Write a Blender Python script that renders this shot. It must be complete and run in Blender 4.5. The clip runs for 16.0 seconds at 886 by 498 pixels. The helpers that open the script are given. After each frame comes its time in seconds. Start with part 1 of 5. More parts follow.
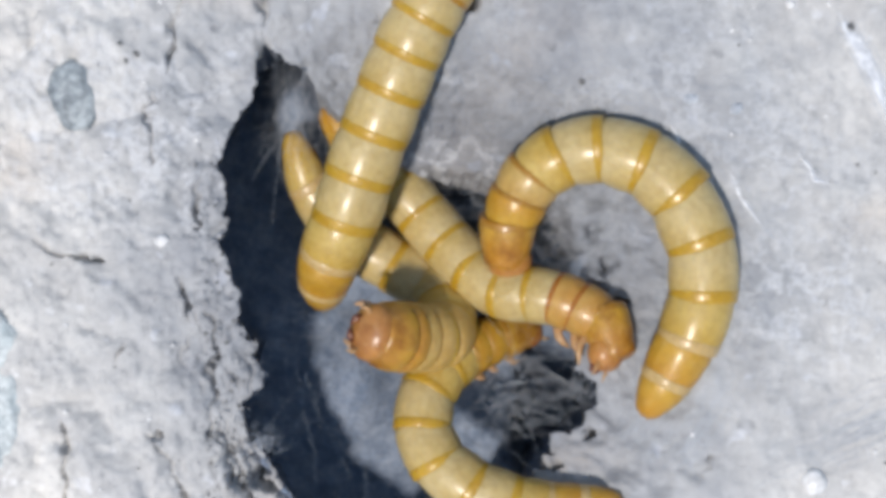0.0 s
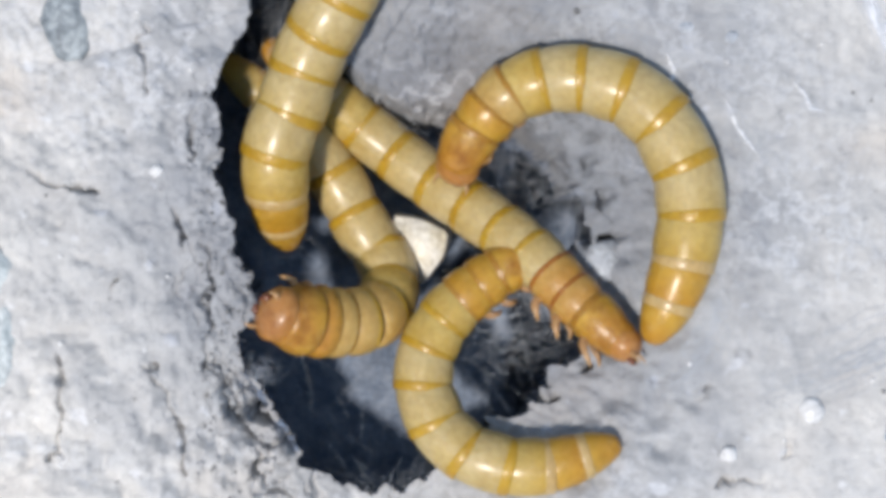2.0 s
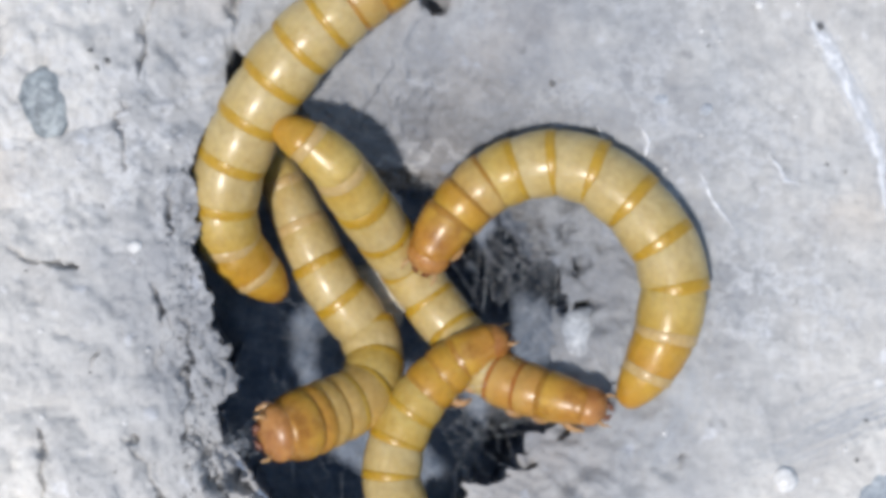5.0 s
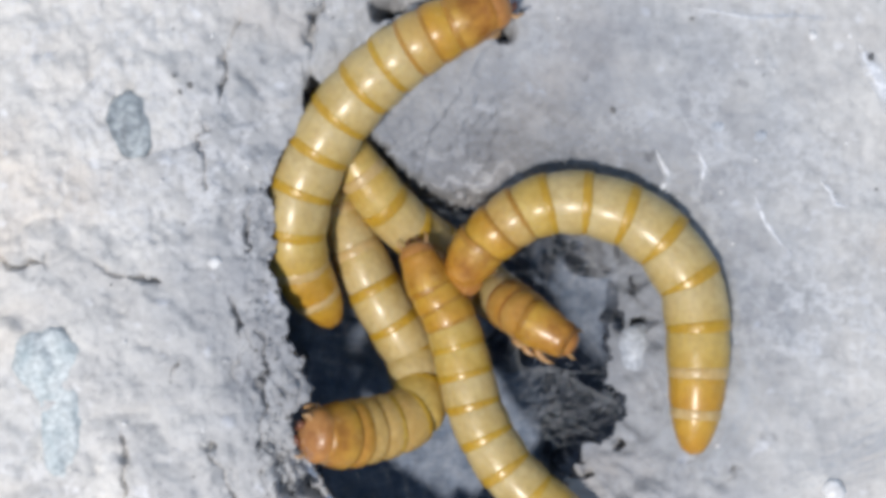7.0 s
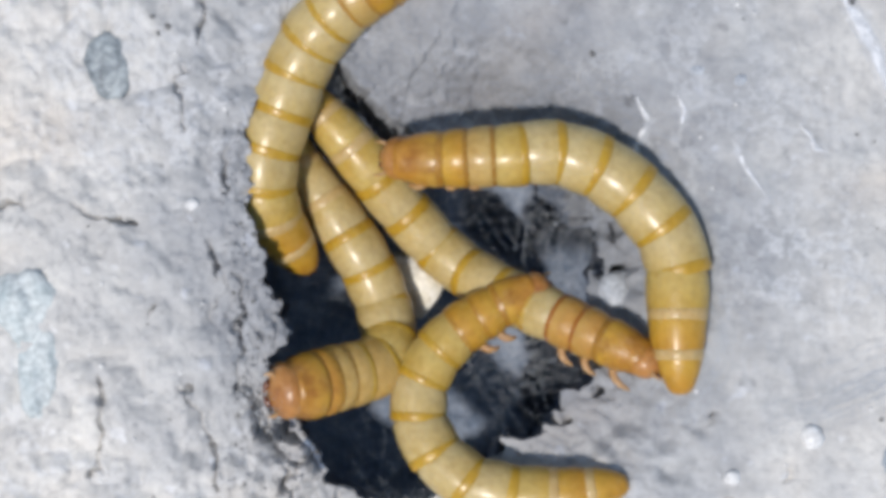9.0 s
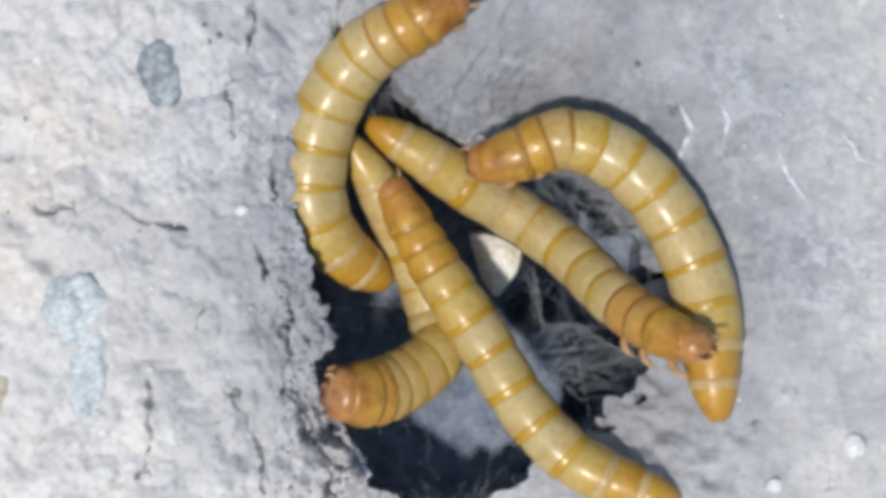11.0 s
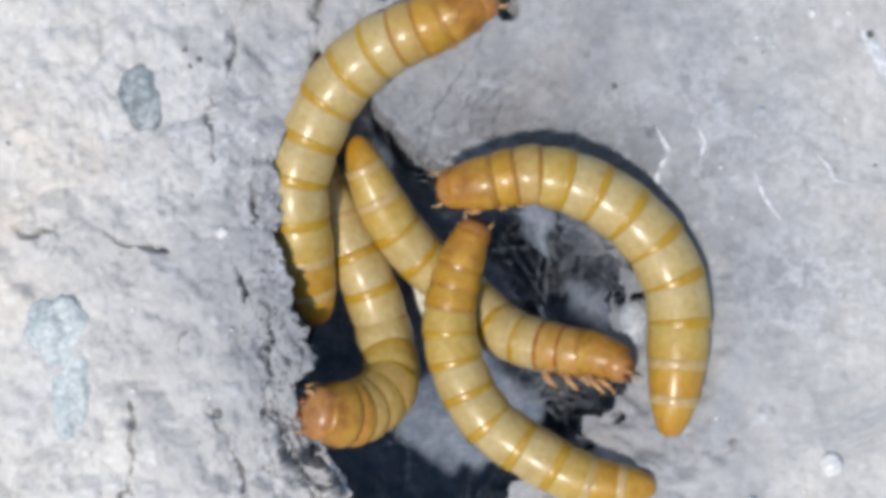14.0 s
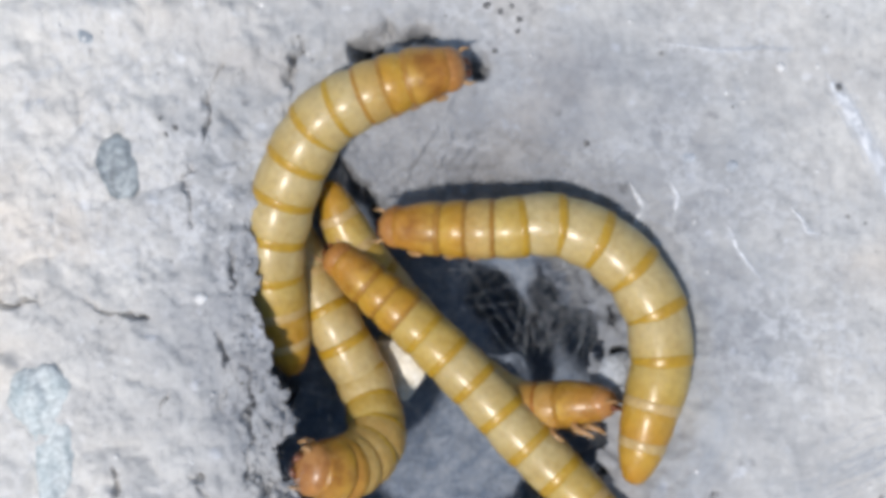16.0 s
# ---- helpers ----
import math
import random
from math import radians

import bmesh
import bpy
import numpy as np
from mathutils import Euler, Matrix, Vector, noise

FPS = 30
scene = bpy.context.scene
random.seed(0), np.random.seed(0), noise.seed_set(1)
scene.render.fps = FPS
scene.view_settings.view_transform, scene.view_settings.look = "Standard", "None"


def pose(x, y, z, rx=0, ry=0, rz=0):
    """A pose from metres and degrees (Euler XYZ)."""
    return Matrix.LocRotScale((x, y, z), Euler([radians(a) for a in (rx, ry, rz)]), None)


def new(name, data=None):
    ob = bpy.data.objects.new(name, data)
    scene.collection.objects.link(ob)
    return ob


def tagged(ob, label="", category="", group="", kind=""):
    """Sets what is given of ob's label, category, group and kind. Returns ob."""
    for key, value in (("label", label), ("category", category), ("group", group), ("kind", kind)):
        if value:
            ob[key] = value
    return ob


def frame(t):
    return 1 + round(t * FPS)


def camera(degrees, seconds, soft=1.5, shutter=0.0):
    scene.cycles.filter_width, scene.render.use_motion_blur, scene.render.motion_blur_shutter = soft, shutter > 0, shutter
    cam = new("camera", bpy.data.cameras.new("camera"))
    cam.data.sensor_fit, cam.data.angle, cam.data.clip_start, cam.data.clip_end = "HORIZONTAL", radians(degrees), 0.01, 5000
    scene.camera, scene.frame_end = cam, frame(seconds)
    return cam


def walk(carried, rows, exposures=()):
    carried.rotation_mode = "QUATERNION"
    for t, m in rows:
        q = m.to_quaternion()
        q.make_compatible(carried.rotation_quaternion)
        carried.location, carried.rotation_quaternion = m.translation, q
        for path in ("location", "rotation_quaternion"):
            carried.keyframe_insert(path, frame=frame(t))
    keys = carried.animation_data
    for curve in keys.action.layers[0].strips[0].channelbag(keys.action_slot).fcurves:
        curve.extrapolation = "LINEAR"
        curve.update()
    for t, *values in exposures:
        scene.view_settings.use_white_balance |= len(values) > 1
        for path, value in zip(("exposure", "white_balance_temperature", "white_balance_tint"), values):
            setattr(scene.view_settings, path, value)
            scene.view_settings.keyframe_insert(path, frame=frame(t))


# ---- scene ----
cam = camera(40, 16.0, soft=4.9)
walk(cam, [
    (0, pose(0.00000, -0.00000, 0.05920, -0.19, -1.82, -0.00)),
    (0.5, pose(0.00099, -0.00116, 0.05957, 0.14, -1.95, -0.24)),
    (1, pose(0.00184, -0.00328, 0.05936, -0.41, -0.87, -0.07)),
    (1.5, pose(0.00155, -0.00207, 0.05878, -1.07, -0.96, -0.27)),
    (2, pose(0.00013, -0.00335, 0.05905, -0.25, -1.90, -0.31)),
    (2.5, pose(0.00297, -0.00287, 0.05914, -0.88, -1.57, -0.21)),
    (3, pose(0.00263, -0.00358, 0.05895, -0.82, -1.73, -0.20)),
    (3.5, pose(0.00340, -0.00480, 0.05914, -1.05, -1.56, -0.29)),
    (4, pose(0.00326, -0.00213, 0.05859, -1.40, -1.43, -0.56)),
    (4.5, pose(0.00329, -0.00079, 0.05836, -1.00, -1.04, -0.59)),
    (5, pose(0.00152, 0.00119, 0.05957, -1.18, -1.69, -0.50)),
    (5.2, pose(0.00052, 0.00122, 0.05986, -1.50, -1.57, -0.41)),
    (7.3, pose(-0.00121, 0.00213, 0.06262, -0.86, -1.06, -0.00)),
    (7.5, pose(-0.00091, 0.00179, 0.06274, -0.66, -1.54, -0.07)),
    (8, pose(-0.00058, 0.00156, 0.06255, -0.95, -1.00, -0.14)),
    (8.5, pose(-0.00018, 0.00098, 0.06240, -1.32, -0.65, 0.03)),
    (8.7, pose(0.00018, -0.00054, 0.06219, -1.28, -0.83, 0.14)),
    (10.8, pose(-0.00026, -0.00104, 0.06231, -0.87, -0.47, 0.42)),
    (11, pose(-0.00142, -0.00115, 0.06288, -0.50, -0.12, 0.60)),
    (11.5, pose(-0.00034, 0.00026, 0.06333, -0.57, 0.31, 0.30)),
    (12, pose(-0.00090, -0.00018, 0.06387, -0.31, 0.26, 0.37)),
    (12.5, pose(0.00007, 0.00111, 0.06370, -0.62, 0.16, 0.15)),
    (13, pose(-0.00078, 0.00105, 0.06319, -0.58, 0.02, 0.13)),
    (13.5, pose(-0.00017, -0.00009, 0.06359, -0.56, 0.33, 0.23)),
    (14, pose(0.00015, -0.00014, 0.06341, -0.38, 0.29, 0.39)),
    (14.5, pose(0.00063, 0.00298, 0.06361, -0.12, 0.72, -0.28)),
    (15, pose(0.00112, 0.00372, 0.06383, 0.18, 0.56, -0.44)),
    (15.5, pose(0.00138, 0.00281, 0.06381, 0.37, 0.52, -0.65)),
    (16, pose(0.00188, 0.00204, 0.06389, 0.49, 0.73, -0.95)),
], exposures=[(0, 0.02), (4.5, 0.01), (7.5, -0.06), (11, -0.10), (16, -0.07)])

MM = 0.001

# ---- light: a small torch held beside the lens, and a dim room ----
world = bpy.data.worlds.new("dim_room")
world.use_nodes = True
world.node_tree.nodes["Background"].inputs["Color"].default_value = (0.47, 0.68, 1.0, 1)
world.node_tree.nodes["Background"].inputs["Strength"].default_value = 0.50
scene.world = world

torch_data = bpy.data.lights.new("torch", "POINT")
torch_data.energy = 4.75
torch_data.color = (1.0, 0.931, 0.868)
torch_data.shadow_soft_size = 0.014
torch = new("torch", torch_data)
torch.location = (-0.082, -0.101, 0.288)


# ---- materials ----
def nodes_of(name):
    m = bpy.data.materials.new(name)
    m.use_nodes = True
    t = m.node_tree
    return m, t, t.nodes["Principled BSDF"]


def add(t, kind, **values):
    n = t.nodes.new(kind)
    for key, value in values.items():
        n.inputs[key.replace("_", " ")].default_value = value
    return n


def noise_at(t, scale, detail=4.0, rough=0.6, offset=(0, 0, 0), vary=False):
    """Noise of the given number of grains to the metre, in object space; vary: another pattern on each object."""
    c = t.nodes.new("ShaderNodeTexCoord")
    m = t.nodes.new("ShaderNodeMapping")
    m.inputs["Location"].default_value = offset
    t.links.new(c.outputs["Object"], m.inputs["Vector"])
    if vary:
        t.links.new(t.nodes.new("ShaderNodeObjectInfo").outputs["Random"], m.inputs["Location"])
    n = add(t, "ShaderNodeTexNoise", Scale=scale, Detail=detail, Roughness=rough)
    t.links.new(m.outputs["Vector"], n.inputs["Vector"])
    return n.outputs["Fac"]


def ramp(t, fac, *stops):
    r = t.nodes.new("ShaderNodeValToRGB")
    e = r.color_ramp.elements
    while len(e) < len(stops):
        e.new(0.5)
    for el, (pos, col) in zip(e, stops):
        el.position, el.color = pos, (*col, 1) if len(col) == 3 else col
    t.links.new(fac, r.inputs["Fac"])
    return r.outputs["Color"]


def mix(t, how, fac, a, b):
    n = t.nodes.new("ShaderNodeMix")
    n.data_type, n.blend_type = "RGBA", how
    for sock, v in ((n.inputs[0], fac), (n.inputs[6], a), (n.inputs[7], b)):
        if isinstance(v, bpy.types.NodeSocket):
            t.links.new(v, sock)
        else:
            sock.default_value = v if isinstance(v, (int, float)) else (*v, 1)
    return n.outputs[2]


def bump(t, shader, fac, strength, distance):
    b = add(t, "ShaderNodeBump", Strength=strength, Distance=distance)
    t.links.new(fac, b.inputs["Height"])
    t.links.new(b.outputs["Normal"], shader.inputs["Normal"])


def concrete():
    m, t, s = nodes_of("weathered_concrete")
    broad = noise_at(t, 300, 5, 0.6)
    col = ramp(t, broad, (0.32, (0.54, 0.533, 0.525)), (0.5, (0.612, 0.60, 0.582)), (0.68, (0.688, 0.675, 0.65)))
    warm = ramp(t, noise_at(t, 110, 3, 0.5, offset=(3, 1, 0)), (0.54, (1, 1, 1)), (0.72, (1.05, 0.985, 0.92)))
    col = mix(t, "MULTIPLY", 0.9, col, warm)
    cool = ramp(t, noise_at(t, 170, 3, 0.5, offset=(0, 7, 2)), (0.52, (1, 1, 1)), (0.70, (0.84, 0.885, 0.94)))
    col = mix(t, "MULTIPLY", 0.3, col, cool)
    grain = ramp(t, noise_at(t, 1300, 6, 0.75), (0.32, (0.62, 0.62, 0.63)), (0.5, (0.98, 0.98, 0.98)), (0.70, (1.25, 1.25, 1.25)))
    col = mix(t, "MULTIPLY", 0.5, col, grain)
    pits = ramp(t, noise_at(t, 620, 3, 0.6, offset=(5, 2, 9)), (0.27, (0.45, 0.45, 0.47)), (0.35, (1, 1, 1)))
    col = mix(t, "MULTIPLY", 0.6, col, pits)
    # hair cracks, only in places
    c = t.nodes.new("ShaderNodeTexCoord")
    warp = t.nodes.new("ShaderNodeTexNoise")
    warp.inputs["Scale"].default_value, warp.inputs["Detail"].default_value = 500.0, 4.0
    t.links.new(c.outputs["Object"], warp.inputs["Vector"])
    bent = add(t, "ShaderNodeVectorMath")
    bent.operation = "MULTIPLY_ADD"
    bent.inputs[1].default_value = (0.003, 0.003, 0.003)
    t.links.new(warp.outputs["Color"], bent.inputs[0])
    t.links.new(c.outputs["Object"], bent.inputs[2])
    cells = t.nodes.new("ShaderNodeTexVoronoi")
    cells.feature = "DISTANCE_TO_EDGE"
    cells.inputs["Scale"].default_value = 210.0
    t.links.new(bent.outputs["Vector"], cells.inputs["Vector"])
    hair = ramp(t, cells.outputs["Distance"], (0.0, (0.36, 0.36, 0.37)), (0.022, (1, 1, 1)))
    where = ramp(t, noise_at(t, 130, 3, 0.6, offset=(6, 6, 2)), (0.55, (0, 0, 0)), (0.66, (0.35, 0.35, 0.35)))
    col = mix(t, "MULTIPLY", where, col, hair)
    white = ramp(t, noise_at(t, 820, 3, 0.55, offset=(1, 9, 4)), (0.63, (0, 0, 0)), (0.72, (1, 1, 1)))
    col = mix(t, "MIX", white, col, (0.76, 0.76, 0.77))
    # grey dust and old silk plus painted shade of the slopes, ragged round the pit
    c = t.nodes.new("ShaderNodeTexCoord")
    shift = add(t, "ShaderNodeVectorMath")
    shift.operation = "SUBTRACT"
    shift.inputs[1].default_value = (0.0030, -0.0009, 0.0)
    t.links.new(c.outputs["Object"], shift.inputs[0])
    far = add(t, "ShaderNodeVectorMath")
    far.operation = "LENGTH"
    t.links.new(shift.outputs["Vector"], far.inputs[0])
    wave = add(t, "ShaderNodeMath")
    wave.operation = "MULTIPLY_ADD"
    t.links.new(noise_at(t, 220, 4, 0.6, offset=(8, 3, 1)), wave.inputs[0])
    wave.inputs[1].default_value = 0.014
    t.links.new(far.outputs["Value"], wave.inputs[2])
    film_and_shade = ramp(t, wave.outputs["Value"], (0.0105, (0.29, 0.318, 0.372)), (0.015, (0.40, 0.43, 0.488)), (0.019, (0.52, 0.548, 0.604)), (0.024, (0.72, 0.74, 0.775)), (0.030, (0.97, 0.97, 0.97)))
    col = mix(t, "MULTIPLY", 1.0, col, film_and_shade)
    # wisps of old silk stuck to the surface
    thin = ramp(t, noise_at(t, 230, 6, 0.7, offset=(9, 1, 6)), (0.465, (0, 0, 0)), (0.492, (1, 1, 1)), (0.503, (1, 1, 1)), (0.53, (0, 0, 0)))
    some = ramp(t, noise_at(t, 75, 2, 0.5, offset=(2, 8, 3)), (0.42, (0, 0, 0)), (0.62, (0.4, 0.4, 0.4)))
    wisp = mix(t, "MULTIPLY", 1.0, thin, some)
    col = mix(t, "MIX", wisp, col, (0.70, 0.72, 0.76))
    t.links.new(col, s.inputs["Base Color"])
    s.inputs["Roughness"].default_value = 0.85
    bump(t, s, noise_at(t, 1300, 7, 0.75), 0.8, 0.00015)
    return m


def stone_mat(name, dark, light, rough=0.6):
    m, t, s = nodes_of(name)
    col = ramp(t, noise_at(t, 900, 5, 0.65), (0.35, dark), (0.62, light))
    fine = ramp(t, noise_at(t, 3500, 3, 0.6), (0.35, (0.75, 0.75, 0.75)), (0.65, (1.15, 1.15, 1.15)))
    t.links.new(mix(t, "MULTIPLY", 0.8, col, fine), s.inputs["Base Color"])
    s.inputs["Roughness"].default_value = rough
    bump(t, s, noise_at(t, 2200, 5, 0.65), 0.5, 0.0001)
    return m


def cuticle(name, front, rear, rough=0.40, mottle=(0.86, 0.82, 0.70)):
    """Waxy larval skin, from one colour at a piece's front to another at its rear, cloudy, finely wrinkled, some light let in."""
    m, t, s = nodes_of(name)
    c = t.nodes.new("ShaderNodeTexCoord")
    axis = t.nodes.new("ShaderNodeSeparateXYZ")
    t.links.new(c.outputs["Object"], axis.inputs["Vector"])
    along = add(t, "ShaderNodeMath")
    along.operation = "MULTIPLY_ADD"
    t.links.new(axis.outputs["X"], along.inputs[0])
    along.inputs[1].default_value, along.inputs[2].default_value = 560.0, 0.30
    cloud = add(t, "ShaderNodeMath")
    cloud.operation = "MULTIPLY_ADD"
    t.links.new(noise_at(t, 900, 4, 0.65, vary=True), cloud.inputs[0])
    cloud.inputs[1].default_value = 0.55
    t.links.new(along.outputs["Value"], cloud.inputs[2])
    col = ramp(t, cloud.outputs["Value"], (0.12, rear), (0.85, front))
    blot = ramp(t, noise_at(t, 620, 4, 0.65, offset=(2, 5, 1), vary=True), (0.36, mottle), (0.56, (1.0, 1.0, 1.0)))
    col = mix(t, "MULTIPLY", 0.8, col, blot)
    fine = ramp(t, noise_at(t, 2800, 3, 0.6, vary=True), (0.35, (0.86, 0.84, 0.80)), (0.6, (1.04, 1.04, 1.04)))
    pale = ramp(t, noise_at(t, 1500, 3, 0.6, offset=(7, 3, 8), vary=True), (0.56, (0, 0, 0)), (0.70, (0.3, 0.3, 0.3)))
    col = mix(t, "MIX", pale, col, tuple(0.75 * c + 0.25 * d for c, d in zip(front, (0.72, 0.62, 0.40))))
    t.links.new(mix(t, "MULTIPLY", 0.8, col, fine), s.inputs["Base Color"])
    gloss = ramp(t, noise_at(t, 1100, 3, 0.6, offset=(4, 4, 4), vary=True), (0.35, (rough - 0.1,) * 3), (0.65, (rough + 0.12,) * 3))
    t.links.new(gloss, s.inputs["Roughness"])
    s.inputs["Specular IOR Level"].default_value = 0.35
    s.inputs["Coat Weight"].default_value = 0.38
    s.inputs["Coat Roughness"].default_value = 0.24
    s.inputs["Subsurface Weight"].default_value = 0.22
    s.inputs["Subsurface Radius"].default_value = (0.0007, 0.0005, 0.00028)
    s.inputs["Subsurface Scale"].default_value = 1.0
    bump(t, s, noise_at(t, 1500, 5, 0.65, vary=True), 0.6, 0.00013)
    return m


def silk_mat():
    m, t, s = nodes_of("spider_silk")
    s.inputs["Base Color"].default_value = (0.78, 0.82, 0.88, 1)
    s.inputs["Roughness"].default_value = 0.4
    s.inputs["Alpha"].default_value = 0.5
    return m


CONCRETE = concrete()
SKIN = {
    "tan": cuticle("tan_cuticle", (0.505, 0.395, 0.19), (0.48, 0.35, 0.125)),
    "honey": cuticle("honey_cuticle", (0.47, 0.305, 0.095), (0.48, 0.335, 0.115)),
    "collar": cuticle("brown_collar_cuticle", (0.43, 0.205, 0.028), (0.47, 0.275, 0.042), 0.40, (0.52, 0.38, 0.27)),
    "orange": cuticle("orange_collar_cuticle", (0.43, 0.21, 0.028), (0.50, 0.295, 0.036), 0.40, (0.52, 0.38, 0.27)),
    "gold": cuticle("gold_cuticle", (0.50, 0.36, 0.11), (0.46, 0.295, 0.05)),
    "amber": cuticle("amber_cuticle", (0.48, 0.28, 0.036), (0.45, 0.225, 0.018)),
    "brown": cuticle("brown_cuticle", (0.42, 0.20, 0.062), (0.43, 0.185, 0.028), 0.40, (0.62, 0.5, 0.42)),
    "band": cuticle("golden_band", (0.485, 0.315, 0.032), (0.45, 0.27, 0.022)),
    "dark_band": cuticle("brown_band", (0.40, 0.225, 0.03), (0.35, 0.17, 0.02)),
    "red_band": cuticle("red_brown_band", (0.40, 0.16, 0.026), (0.34, 0.115, 0.016)),
    "ruddy": cuticle("ruddy_honey_cuticle", (0.45, 0.235, 0.05), (0.48, 0.30, 0.085)),
    "joint": cuticle("pale_joint", (0.54, 0.41, 0.235), (0.50, 0.35, 0.15)),
    "limb": cuticle("leg_cuticle", (0.45, 0.27, 0.13), (0.38, 0.20, 0.075)),
    "jaw": cuticle("dark_jaw", (0.16, 0.05, 0.02), (0.10, 0.03, 0.015)),
}
SILK = silk_mat()
# blue-black wall colour with the pit's inner shade painted in
SHADED_WALL = stone_mat("shaded_pit_wall", (0.095, 0.125, 0.185), (0.19, 0.235, 0.32), 0.9)
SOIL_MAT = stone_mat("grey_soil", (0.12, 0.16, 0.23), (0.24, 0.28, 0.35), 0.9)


# ---- mesh helpers ----
def part(name, bm, material, parent=None, label=""):
    me = bpy.data.meshes.new(name)
    bm.to_mesh(me)
    bm.free()
    for p in me.polygons:
        p.use_smooth = True
    me.materials.append(material)
    ob = new(name, me)
    ob.parent = parent
    return tagged(ob, label)


def lathe(profile, sides=28, squash=1.0):
    """A body of rings along x: rows of x and radius, closed at both ends."""
    bm = bmesh.new()
    rings = []
    for x, r in profile:
        rings.append([bm.verts.new((x, r * math.cos(2 * math.pi * k / sides), r * squash * math.sin(2 * math.pi * k / sides)))
                      for k in range(sides)])
    for a, b in zip(rings, rings[1:]):
        for k in range(sides):
            bm.faces.new((a[k], a[(k + 1) % sides], b[(k + 1) % sides], b[k]))
    bm.faces.new(rings[0][::-1])
    bm.faces.new(rings[-1])
    bmesh.ops.recalc_face_normals(bm, faces=bm.faces)
    return bm


def tube(bm, points, radii, sides=8):
    """A tapering tube through points, added to bm."""
    points = [Vector(p) for p in points]
    rings = []
    for i, p in enumerate(points):
        d = (points[min(i + 1, len(points) - 1)] - points[max(i - 1, 0)]).normalized()
        u = d.orthogonal().normalized() if abs(d.z) > 0.9 else d.cross(Vector((0, 0, 1))).normalized()
        v = d.cross(u)
        rings.append([bm.verts.new(p + radii[i] * (math.cos(2 * math.pi * k / sides) * u + math.sin(2 * math.pi * k / sides) * v))
                      for k in range(sides)])
    for a, b in zip(rings, rings[1:]):
        for k in range(sides):
            bm.faces.new((a[k], a[(k + 1) % sides], b[(k + 1) % sides], b[k]))
    bm.faces.new(rings[0][::-1])
    bm.faces.new(rings[-1])


# ---- the ground with its pit ----
# the edge of the pit, round from its top left, in millimetres: x, y, width of the wall, drop of the rim
PIT = np.array([
    (-6.9, 9.6, 0.9, 0.3), (-7.3, 8.0, 0.7, 0.1), (-8.1, 5.8, 0.6, 0), (-8.9, 3.4, 0.6, 0), (-8.8, 0.4, 0.6, 0),
    (-8.25, -2.1, 0.6, 0), (-7.4, -4.8, 0.6, 0), (-6.65, -6.3, 0.6, 0), (-6.75, -6.9, 0.6, 0), (-7.85, -7.6, 0.6, 0), (-7.8, -8.8, 0.6, 0.1),
    (-6.9, -9.9, 0.6, 0.5), (-6.1, -11.2, 0.8, 0.9), (-5.3, -12.9, 1.0, 1.4), (-4.4, -14.8, 1.2, 2.6), (-2.2, -16.1, 1.2, 3.8),
    (1.6, -15.7, 1.2, 3.8), (4.4, -12.6, 1.0, 2.8), (5.9, -11.7, 1.0, 2.5), (9.2, -10.0, 0.9, 2.6), (9.6, -8.5, 0.8, 2.6),
    (9.5, -7.0, 0.8, 2.7), (9.1, -5.5, 0.8, 2.8), (9.2, -4.1, 0.9, 2.9)])
PIT_TOP = np.array([
    (9.7, -2.6, 1.2, 3.0), (9.3, -0.6, 1.3, 3.0), (8.6, 1.6, 1.6, 3.0), (6.0, 3.6, 2.2, 3.8), (3.0, 4.1, 2.6, 4.4), (0.4, 4.2, 2.6, 4.4),
    (-1.8, 5.2, 2.4, 3.8), (-3.5, 6.9, 1.8, 2.4), (-5.2, 8.9, 1.1, 0.9)])
PIT_DEPTH = 18.0
SOIL = -10.8


def pit_shape(x, y):
    """For arrays x and y in millimetres: the height of the smooth ground, and how far its walls are undercut in x and y."""
    ring = np.concatenate([PIT, PIT_TOP])
    best = np.full(x.shape, 1e9)
    wide, drop, turns = np.ones(x.shape), np.zeros(x.shape), np.zeros(x.shape, bool)
    ox, oy = np.zeros(x.shape), np.zeros(x.shape)
    for a, b in zip(ring, np.roll(ring, -1, 0)):
        ex, ey = b[0] - a[0], b[1] - a[1]
        u = np.clip(((x - a[0]) * ex + (y - a[1]) * ey) / (ex * ex + ey * ey), 0, 1)
        qx, qy = a[0] + u * ex - x, a[1] + u * ey - y
        d = np.hypot(qx, qy)
        near = d < best
        best, ox, oy = np.where(near, d, best), np.where(near, qx, ox), np.where(near, qy, oy)
        wide = np.where(near, a[2] + u * (b[2] - a[2]), wide)
        drop = np.where(near, a[3] + u * (b[3] - a[3]), drop)
        cross = (a[1] > y) != (b[1] > y)
        turns ^= cross & (x < a[0] + (y - a[1]) * ex / (ey if ey else 1e-9))
    s = np.clip(best / wide, 0, 1)
    s = s * s * (3 - 2 * s)
    z = np.where(turns, -drop - (PIT_DEPTH - drop) * s, -drop * np.exp(-(best / 4.2) ** 2))
    under = np.where(turns & (wide < 1.3), 2.6 * np.sqrt(s) * np.exp(-np.clip(best - wide, 0, None) / 2.5), 0) / np.maximum(best, 0.05)
    return z, ox * under, oy * under


TABLES = {n: np.random.default_rng(n).uniform(-1, 1, (256, 256)) for n in range(1, 24)}


